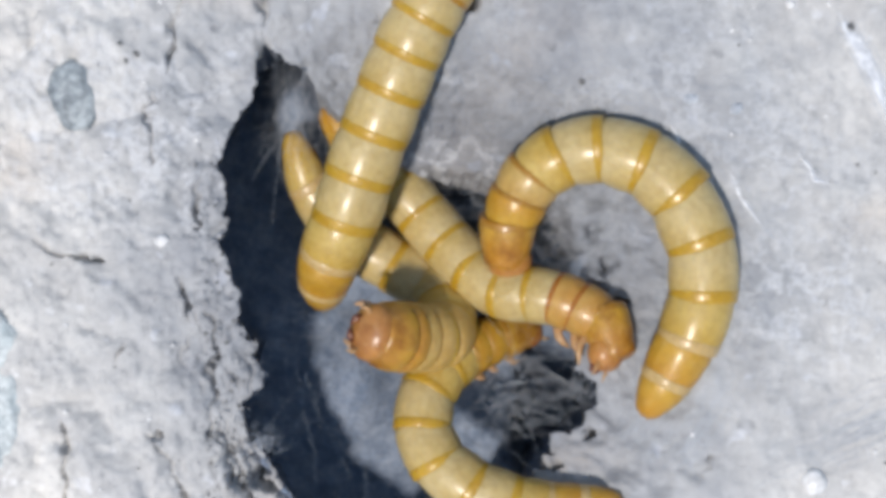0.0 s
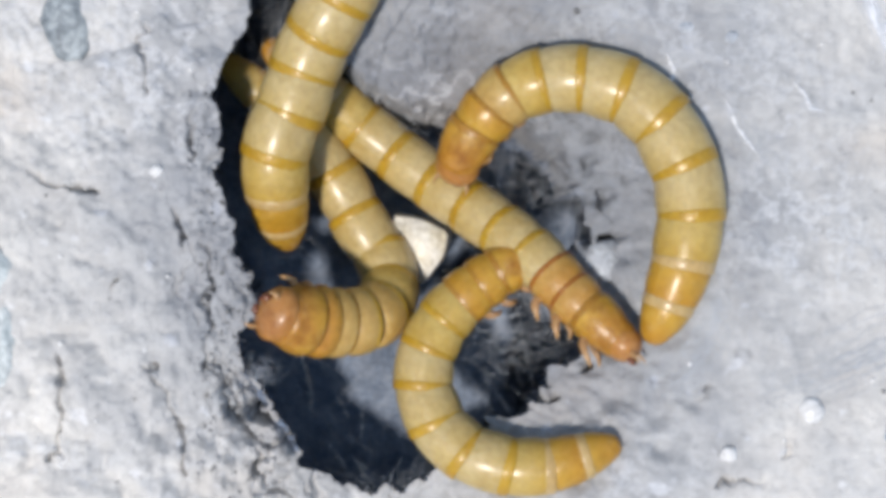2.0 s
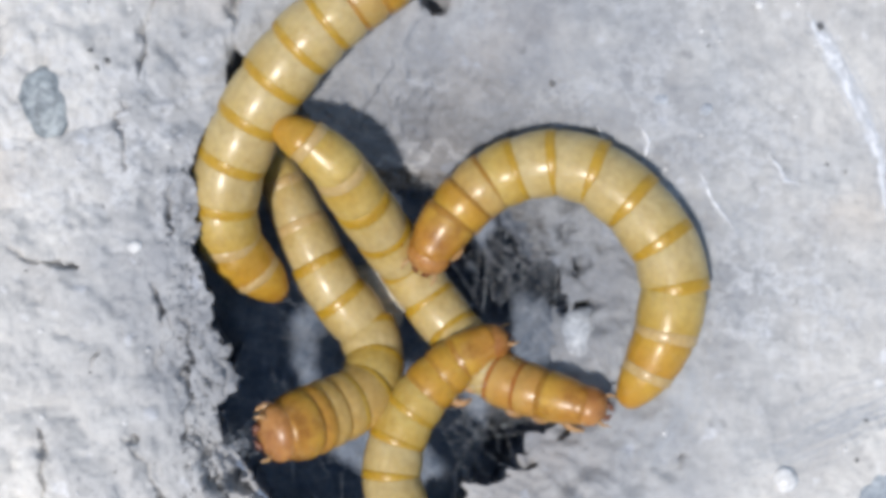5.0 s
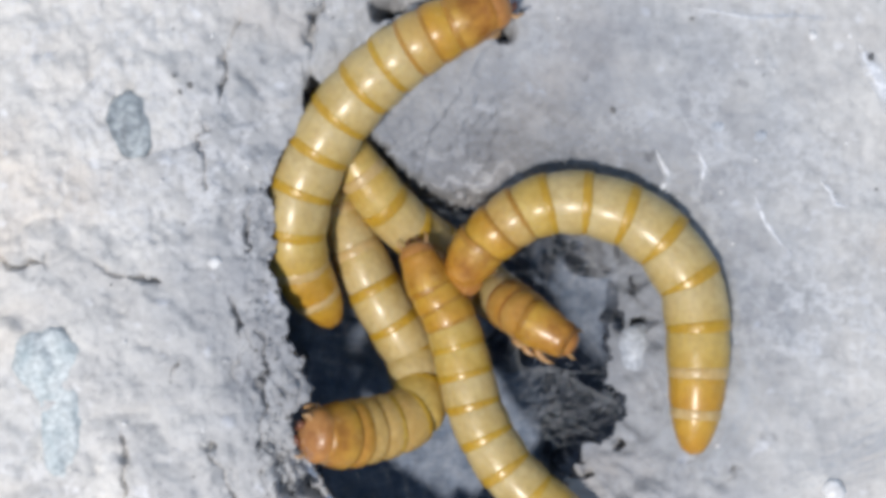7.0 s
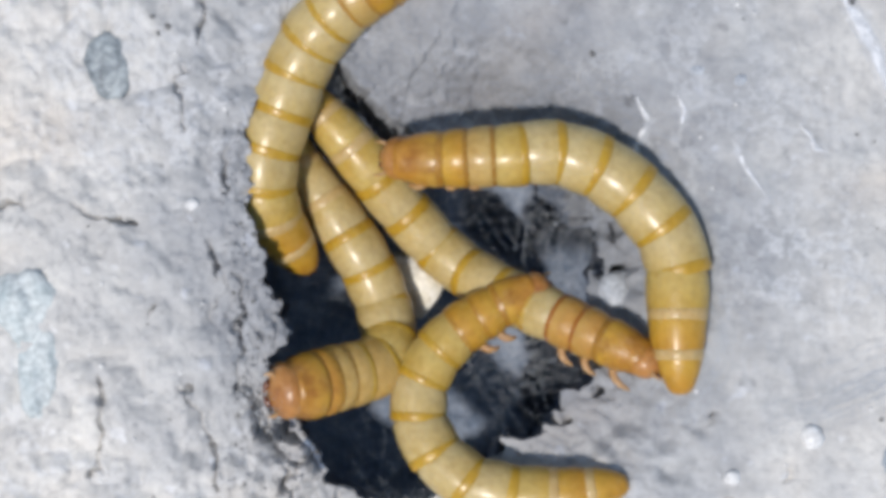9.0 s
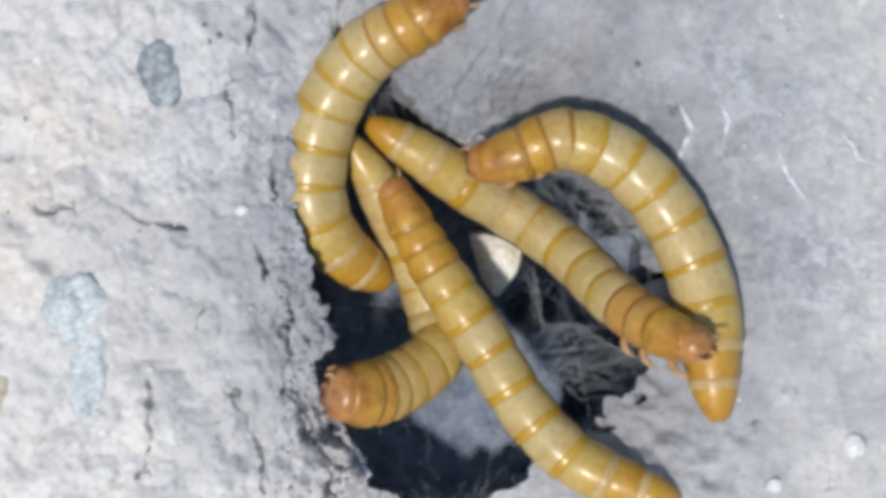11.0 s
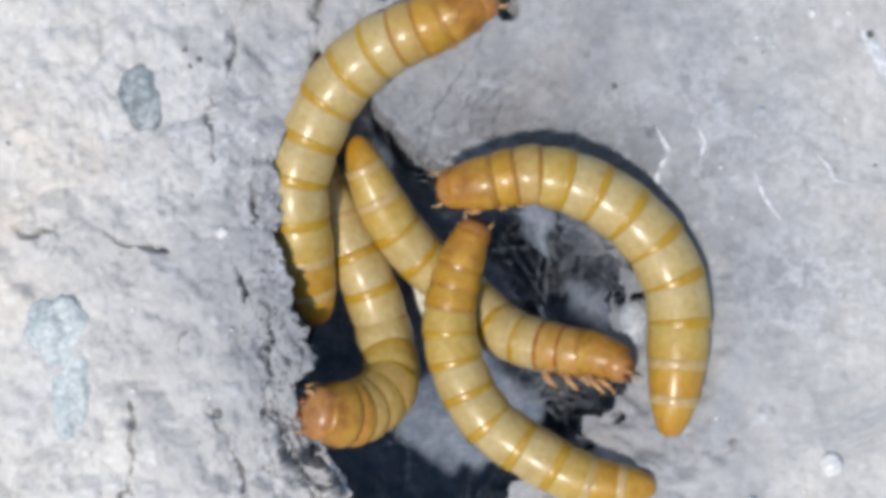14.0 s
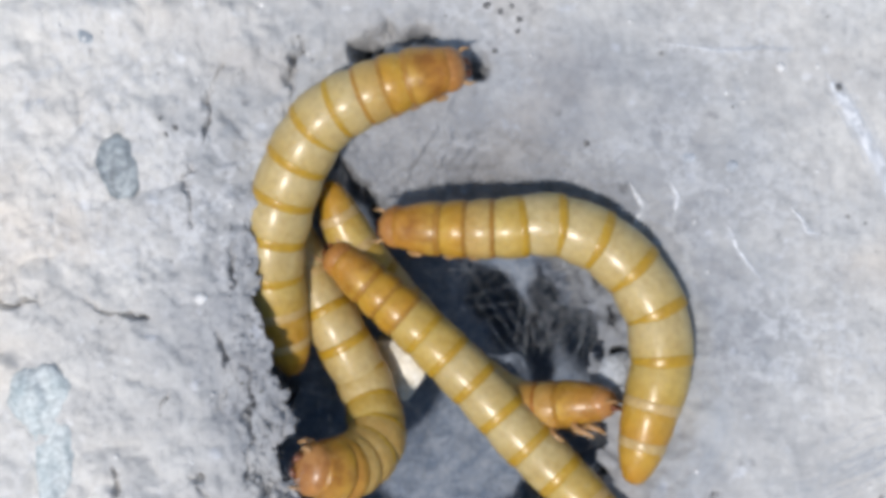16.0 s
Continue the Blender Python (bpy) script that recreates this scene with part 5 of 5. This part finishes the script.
    crawl("w3", 16, (9.99, -5.69, -1.13), (7.69, -5.89, -2.30), (5.14, -6.10, -3.65), (2.68, -4.77, -5.14), (-0.35, -1.94, -6.30), (-2.81, 1.14, -4.90), (-4.37, 3.86, -3.90), (-5.28, 6.36, -3.30))
    crawl("w4", 0, (-2.05, -4.09, 0.70), (-0.02, -4.59, -1.40), (2.02, -4.53, -3.40), (1.80, -2.61, -6.10), (-0.78, -0.95, -6.73), (-3.21, 0.73, -6.57), (-4.99, 3.13, -5.90), (-5.95, 5.91, -5.00))
    crawl("w4", 0.5, (-4.23, -5.59, 0.70), (-2.16, -6.10, -1.40), (0.36, -6.24, -3.40), (1.25, -4.63, -6.10), (-0.88, -2.19, -6.72), (-2.40, -0.65, -6.58), (-4.47, 2.08, -5.90), (-6.47, 5.17, -5.00))
    crawl("w4", 1, (-6.57, -6.39, 0.70), (-4.40, -6.92, -1.40), (-1.70, -6.96, -3.40), (-0.33, -5.24, -6.10), (-1.88, -2.49, -6.72), (-3.09, -0.35, -6.58), (-5.14, 2.34, -5.90), (-7.72, 5.08, -5.00))
    crawl("w4", 1.5, (-6.36, -6.32, 0.70), (-4.01, -7.34, -1.40), (-1.30, -7.24, -3.40), (-0.21, -5.66, -6.10), (-1.73, -2.65, -6.73), (-3.22, -0.22, -6.57), (-5.25, 2.47, -5.90), (-9.20, 6.72, -5.40))
    crawl("w4", 2, (-6.51, -6.51, 0.70), (-4.15, -7.21, -1.40), (-1.40, -7.06, -3.40), (-0.56, -5.12, -6.10), (-2.07, -2.38, -6.73), (-3.57, 0.36, -6.57), (-5.61, 3.03, -5.90), (-9.70, 6.78, -5.40))
    crawl("w4", 2.5, (-5.77, -6.95, 0.70), (-3.63, -7.45, -1.40), (-0.96, -7.27, -3.40), (-0.51, -5.34, -6.10), (-2.36, -2.61, -6.73), (-3.54, 0.13, -6.57), (-5.55, 2.80, -5.90), (-9.03, 6.69, -5.40))
    crawl("w4", 3, (-6.86, -7.04, 0.70), (-4.62, -7.73, -1.40), (-2.27, -7.60, -3.40), (-1.86, -5.37, -6.10), (-3.10, -2.34, -6.73), (-4.28, 0.39, -6.57), (-6.29, 3.04, -5.90), (-9.55, 6.95, -5.40))
    crawl("w4", 3.5, (-6.22, -7.41, 0.70), (-3.78, -7.81, -1.40), (-1.42, -7.63, -3.40), (-1.30, -5.34, -6.10), (-2.84, -1.99, -6.73), (-4.02, 1.05, -6.57), (-5.72, 3.68, -5.90), (-8.69, 7.23, -5.40))
    crawl("w4", 4, (-5.79, -7.72, 0.70), (-3.48, -7.87, -1.40), (-1.12, -7.60, -3.40), (-0.98, -5.14, -6.10), (-2.79, -2.12, -6.73), (-4.24, 0.90, -6.57), (-5.61, 3.86, -5.90), (-8.43, 7.80, -5.40))
    crawl("w4", 4.5, (-7.48, -8.34, 0.70), (-5.25, -8.37, -1.40), (-2.66, -7.80, -3.40), (-1.70, -5.72, -6.10), (-2.77, -2.74, -6.73), (-4.07, -0.01, -6.57), (-5.15, 2.37, -5.90), (-6.58, 6.60, -5.40))
    crawl("w4", 5, (-5.41, -9.08, 0.70), (-3.11, -8.49, -1.40), (-0.62, -7.38, -3.40), (-0.50, -4.90, -5.13), (-2.41, -2.16, -4.89), (-3.87, 0.84, -4.90), (-5.04, 3.54, -5.00), (-6.30, 6.08, -5.60))
    crawl("w4", 5.2, (-5.47, -8.83, 0.70), (-3.12, -8.45, -1.40), (-0.29, -7.47, -3.40), (0.02, -5.29, -5.12), (-1.46, -2.54, -4.89), (-3.24, 0.19, -4.90), (-4.71, 2.90, -5.00), (-6.07, 5.45, -5.60))
    crawl("w4", 7.3, (-7.09, -8.56, 0.70), (-4.61, -8.78, -1.40), (-1.64, -8.05, -3.40), (-1.66, -5.47, -5.12), (-3.22, -2.62, -4.89), (-4.47, -0.11, -4.90), (-5.41, 2.08, -5.00), (-6.83, 5.84, -5.40))
    crawl("w4", 7.5, (-7.01, -8.95, 0.70), (-4.39, -8.74, -1.40), (-1.73, -7.85, -3.40), (-2.06, -5.26, -5.13), (-3.62, -2.71, -4.89), (-4.87, -0.20, -4.90), (-5.65, 2.00, -5.00), (-6.97, 5.77, -5.40))
    crawl("w4", 8, (-7.11, -8.90, 0.70), (-4.96, -9.12, -1.40), (-2.34, -8.08, -3.40), (-3.00, -5.81, -5.12), (-4.86, -3.26, -4.89), (-5.79, -0.76, -4.90), (-6.41, 1.75, -5.00), (-7.52, 5.22, -5.40))
    crawl("w4", 8.5, (-6.91, -9.03, 0.70), (-4.92, -9.13, -1.40), (-2.62, -8.48, -3.40), (-3.31, -6.20, -5.12), (-4.85, -3.36, -4.89), (-5.79, -0.85, -4.90), (-6.42, 1.64, -5.00), (-7.65, 5.75, -5.40))
    crawl("w4", 8.7, (-7.46, -9.39, 0.70), (-4.91, -8.90, -1.40), (-2.03, -8.09, -3.40), (-2.09, -5.46, -5.12), (-3.33, -2.64, -4.89), (-4.89, -0.16, -4.90), (-6.30, 2.02, -5.00), (-8.15, 5.34, -5.40))
    crawl("w4", 10.8, (-6.97, -9.36, 0.70), (-4.24, -9.42, -1.40), (-1.78, -8.14, -3.40), (-1.84, -5.97, -5.12), (-2.79, -3.62, -4.89), (-4.31, -0.82, -4.06), (-5.64, 1.29, -3.16), (-6.54, 3.05, -2.40))
    crawl("w4", 11, (-6.95, -9.24, 0.70), (-4.31, -9.18, -1.40), (-1.64, -7.56, -3.40), (-1.67, -5.51, -5.12), (-2.64, -2.67, -4.89), (-4.21, 0.44, -4.06), (-5.42, 2.55, -3.16), (-6.54, 4.22, -2.40))
    crawl("w4", 11.5, (-6.72, -9.40, 0.70), (-4.37, -9.56, -1.40), (-2.64, -8.45, -3.40), (-3.35, -6.13, -5.13), (-3.99, -3.58, -4.89), (-4.90, -0.72, -4.06), (-5.46, 1.45, -3.16), (-6.09, 3.33, -2.40))
    crawl("w4", 12, (-6.39, -9.48, 0.70), (-3.99, -9.31, -1.40), (-2.23, -8.02, -3.40), (-2.60, -5.66, -5.12), (-3.56, -3.41, -4.89), (-4.81, -0.85, -4.06), (-6.02, 1.33, -3.16), (-6.99, 3.46, -2.40))
    crawl("w4", 12.5, (-6.35, -9.53, 0.70), (-4.15, -9.57, -1.40), (-2.25, -8.02, -3.40), (-2.32, -5.37, -5.12), (-3.11, -2.80, -4.89), (-4.02, -0.23, -4.06), (-4.90, 1.95, -3.16), (-5.83, 3.94, -2.40))
    crawl("w4", 13, (-6.86, -9.16, 0.70), (-4.81, -9.50, -1.40), (-3.08, -8.27, -3.40), (-3.14, -5.97, -5.12), (-4.09, -3.41, -4.89), (-5.04, -0.88, -4.90), (-5.85, 1.33, -5.00), (-7.86, 4.99, -5.40))
    crawl("w4", 13.5, (-6.91, -9.48, 0.70), (-4.86, -9.63, -1.40), (-2.98, -8.19, -3.40), (-3.55, -5.53, -5.12), (-4.66, -2.65, -4.89), (-5.46, -0.42, -4.90), (-6.27, 1.48, -5.00), (-7.99, 5.40, -5.40))
    crawl("w4", 14, (-7.08, -9.03, 0.70), (-4.75, -9.31, -1.40), (-3.06, -8.02, -3.40), (-3.48, -5.36, -5.13), (-4.43, -2.49, -4.89), (-5.56, 0.04, -4.90), (-6.38, 1.95, -5.00), (-7.86, 5.73, -5.40))
    crawl("w4", 14.5, (-6.92, -8.49, 0.70), (-4.59, -8.88, -1.40), (-2.88, -7.70, -3.40), (-3.28, -5.41, -5.13), (-4.52, -2.52, -4.89), (-5.46, 0.03, -4.90), (-6.42, 2.27, -5.00), (-7.88, 6.06, -5.40))
    crawl("w4", 15, (-6.90, -8.60, 0.70), (-4.58, -8.87, -1.40), (-2.56, -7.55, -3.40), (-3.27, -4.96, -5.12), (-4.51, -2.05, -4.89), (-5.77, 0.19, -4.90), (-6.73, 2.44, -5.00), (-8.54, 5.98, -5.40))
    crawl("w4", 15.5, (-7.20, -8.67, 0.70), (-4.90, -9.07, -1.40), (-2.90, -7.90, -3.40), (-3.14, -5.62, -5.12), (-4.53, -2.71, -4.89), (-5.78, -0.14, -4.90), (-6.73, 2.10, -5.00), (-8.40, 6.04, -5.40))
    crawl("w4", 16, (-6.40, -8.69, 0.70), (-4.40, -9.08, -1.40), (-2.85, -7.88, -3.40), (-3.41, -5.26, -5.12), (-4.63, -2.66, -4.89), (-5.87, -0.09, -4.90), (-6.81, 2.17, -5.00), (-8.47, 6.12, -5.40))
    crawl("w5", 0, (7.25, -4.52, -7.20), (4.67, -5.02, -5.81), (2.50, -6.09, -4.42), (1.06, -8.01, -3.25), (1.41, -10.50, -2.51), (3.54, -12.26, -1.93), (6.92, -13.22, -1.62), (10.84, -12.87, -1.20))
    crawl("w5", 0.5, (5.46, -2.16, -2.90), (3.85, -4.48, -2.89), (2.10, -6.78, -2.84), (0.99, -9.06, -2.62), (1.49, -11.30, -2.20), (3.76, -12.93, -1.57), (7.13, -13.87, -1.17), (11.31, -13.54, -0.71))
    crawl("w5", 1, (3.83, -0.23, -2.90), (3.68, -2.83, -2.89), (2.81, -5.43, -2.84), (2.51, -8.59, -2.60), (2.79, -11.40, -2.08), (4.61, -13.84, -1.27), (7.94, -14.75, -0.74), (12.41, -13.98, -0.28))
    crawl("w5", 1.5, (5.61, -2.07, -5.00), (3.65, -3.82, -4.16), (2.17, -6.39, -3.41), (1.72, -9.21, -2.75), (2.27, -11.97, -2.10), (4.35, -14.10, -1.26), (7.65, -14.86, -0.73), (11.62, -14.53, -0.27))
    crawl("w5", 2, (7.42, -3.64, -2.90), (4.66, -5.06, -2.89), (2.34, -7.06, -2.84), (1.17, -9.62, -2.60), (1.85, -12.42, -2.12), (3.94, -14.02, -1.42), (7.01, -14.43, -1.12), (10.80, -13.32, -0.95))
    crawl("w5", 2.5, (6.15, -2.22, -2.90), (3.98, -4.09, -2.89), (2.24, -6.38, -2.84), (1.52, -9.23, -2.60), (2.23, -11.75, -2.07), (4.76, -13.90, -1.25), (8.38, -14.54, -0.73), (12.79, -13.66, -0.27))
    crawl("w5", 3, (0.81, -0.13, -2.90), (0.94, -2.99, -2.89), (0.93, -5.86, -2.84), (0.78, -8.99, -2.60), (1.49, -11.80, -2.11), (3.74, -13.96, -1.34), (7.08, -14.89, -0.90), (12.01, -13.39, -0.57))
    crawl("w5", 3.5, (4.83, -3.76, -2.90), (3.24, -5.33, -2.89), (1.93, -7.92, -2.84), (1.63, -10.77, -2.59), (2.34, -13.00, -2.04), (4.32, -14.75, -1.26), (7.11, -15.01, -1.00), (10.44, -13.27, -1.05))
    crawl("w5", 4, (2.61, -3.60, -2.90), (1.90, -5.59, -2.89), (1.65, -8.16, -2.84), (1.31, -10.70, -2.59), (2.58, -12.63, -2.09), (4.81, -13.93, -1.34), (7.85, -14.17, -0.94), (11.85, -13.47, -0.59))
    crawl("w5", 4.5, (4.97, -3.42, -2.90), (2.81, -5.24, -2.89), (1.37, -7.22, -2.84), (0.64, -10.02, -2.60), (1.34, -12.49, -2.09), (3.84, -14.34, -1.35), (7.43, -14.60, -1.03), (11.18, -13.24, -0.90))
    crawl("w5", 5, (6.54, -4.62, -2.90), (4.06, -5.91, -2.89), (2.00, -7.91, -2.84), (0.82, -10.19, -2.60), (0.81, -12.68, -2.08), (2.50, -14.80, -1.25), (5.87, -15.87, -0.80), (9.80, -14.73, -0.52))
    crawl("w5", 5.2, (8.38, -4.71, -2.90), (6.46, -6.30, -2.89), (4.10, -7.74, -2.84), (1.75, -9.43, -2.60), (0.85, -11.95, -2.11), (2.26, -14.41, -1.43), (5.39, -15.28, -1.29), (10.18, -12.66, -1.49))
    crawl("w5", 7.3, (-2.00, 1.02, -2.90), (-1.03, -0.96, -2.89), (0.18, -2.78, -2.84), (1.09, -5.20, -2.66), (1.99, -7.90, -2.39), (3.48, -10.56, -1.95), (5.54, -12.58, -1.52), (8.72, -14.78, -0.73))
    crawl("w5", 7.5, (-2.02, -0.45, -2.90), (-1.11, -1.98, -2.89), (0.11, -3.81, -2.84), (1.32, -6.23, -2.66), (2.83, -8.93, -2.38), (5.21, -11.29, -1.89), (7.56, -12.70, -1.37), (10.99, -14.29, -0.45))
    crawl("w5", 8, (-3.82, -0.39, -2.90), (-2.31, -2.83, -2.89), (-0.79, -5.26, -2.84), (1.02, -7.68, -2.62), (3.12, -10.05, -2.22), (5.47, -12.04, -1.57), (8.10, -13.44, -1.04), (11.24, -14.48, -0.34))
    crawl("w5", 8.5, (1.95, -0.19, -2.90), (1.35, -2.32, -2.89), (0.44, -4.75, -2.84), (-0.32, -7.46, -2.66), (0.44, -10.45, -2.37), (2.53, -12.77, -1.87), (5.50, -13.90, -1.48), (9.60, -13.93, -0.94))
    crawl("w5", 8.7, (7.22, -4.68, -2.90), (4.34, -5.60, -2.89), (1.62, -7.11, -2.84), (-0.04, -9.51, -2.60), (0.26, -12.15, -2.12), (2.49, -14.25, -1.39), (6.03, -14.75, -0.99), (10.74, -14.00, -0.63))
    crawl("w5", 10.8, (-6.51, -1.39, -2.90), (-4.08, -2.34, -2.89), (-1.34, -4.44, -2.84), (0.79, -7.13, -2.62), (2.61, -9.79, -2.22), (5.28, -12.07, -1.57), (7.90, -13.45, -1.07), (11.19, -14.38, -0.39))
    crawl("w5", 11, (-4.33, 1.93, -2.90), (-2.47, -1.40, -2.89), (-0.76, -4.13, -2.84), (1.09, -6.84, -2.62), (2.93, -9.82, -2.20), (5.31, -12.40, -1.51), (7.93, -13.76, -0.96), (11.23, -14.77, -0.25))
    crawl("w5", 11.5, (-2.52, 1.46, -2.90), (-1.74, -1.30, -2.89), (-0.80, -4.06, -2.84), (0.14, -7.11, -2.66), (1.06, -9.83, -2.39), (3.50, -11.72, -1.99), (6.80, -12.27, -1.74), (10.67, -12.76, -1.30))
    crawl("w5", 12, (-4.30, 2.88, -2.90), (-2.26, -0.20, -2.89), (-0.69, -3.29, -2.84), (0.87, -6.36, -2.66), (2.73, -9.09, -2.38), (5.16, -11.46, -1.88), (7.86, -12.89, -1.46), (11.22, -13.39, -0.81))
    crawl("w5", 12.5, (-1.64, 3.97, -2.90), (-1.32, 1.03, -2.89), (-0.39, -1.75, -2.84), (0.70, -4.82, -2.66), (1.62, -7.87, -2.39), (3.76, -10.25, -1.99), (6.79, -11.73, -1.72), (10.53, -12.90, -1.26))
    crawl("w5", 13, (-5.08, 3.01, -2.90), (-2.77, 0.71, -2.89), (-0.93, -2.35, -2.84), (0.61, -5.09, -2.66), (2.45, -8.12, -2.39), (4.85, -10.18, -1.97), (7.54, -11.93, -1.66), (10.62, -13.15, -1.09))
    crawl("w5", 13.5, (1.63, 0.69, -2.90), (0.56, -1.63, -2.89), (-0.04, -4.41, -2.84), (0.27, -6.86, -2.66), (1.51, -9.58, -2.38), (3.94, -11.64, -1.94), (7.26, -12.79, -1.61), (11.05, -12.96, -1.07))
    crawl("w5", 14, (1.68, 0.85, -2.90), (0.77, -1.46, -2.89), (0.18, -4.23, -2.84), (0.66, -6.98, -2.66), (2.20, -9.69, -2.38), (4.62, -11.43, -1.91), (7.63, -12.86, -1.55), (11.09, -13.08, -1.00))
    crawl("w5", 14.5, (-2.97, 0.88, -2.90), (-1.43, -1.44, -2.89), (-0.37, -4.22, -2.84), (0.85, -7.28, -2.66), (2.37, -9.70, -2.39), (4.79, -11.15, -2.00), (7.80, -11.72, -1.81), (11.08, -12.12, -1.49))
    crawl("w5", 15, (-4.08, 1.68, -2.90), (-1.86, -0.66, -2.89), (-0.02, -3.77, -2.84), (1.50, -6.53, -2.66), (3.31, -9.26, -2.39), (5.73, -11.02, -1.97), (8.73, -11.88, -1.68), (11.68, -12.23, -1.17))
    crawl("w5", 15.5, (-4.37, 2.10, -2.90), (-2.16, -0.09, -2.89), (0.29, -2.90, -2.84), (2.72, -5.99, -2.66), (4.83, -8.73, -2.37), (7.21, -10.79, -1.87), (9.57, -12.24, -1.42), (12.15, -12.84, -0.73))
    crawl("w5", 16, (-5.23, 2.67, -2.90), (-2.84, 0.55, -2.89), (-0.09, -1.97, -2.84), (2.65, -4.78, -2.66), (5.06, -7.54, -2.38), (7.43, -9.94, -1.88), (9.45, -11.99, -1.39), (11.71, -13.63, -0.56))
    walk(chip, [(t, pose(x * MM, y * MM, -7.2 * MM, 6, -8, turn)) for t, x, y, turn in (
        (0, 1.2, -3.5, 0), (1.5, 1.15, -3.5, 0), (3.5, 0.6, -3.7, -4), (4.5, 0.5, -3.6, 5), (5.2, 0.2, -2.4, 15), (7, -0.8, -3.4, 10), (8.5, -1.6, -4.2, 5), (8.7, -0.8, -4.2, 0), (10.8, 1.0, -3.4, 0),
        (11, 1.7, -2.5, 0), (12, 0.4, -3.2, 0), (13, 0.2, -3.4, 0), (14, -0.6, -3.8, 0), (15.5, -1.4, -4.0, 0), (16, -1.5, -4.2, 0))])
    for key in WORMS:
        key_worm(key)


motions()
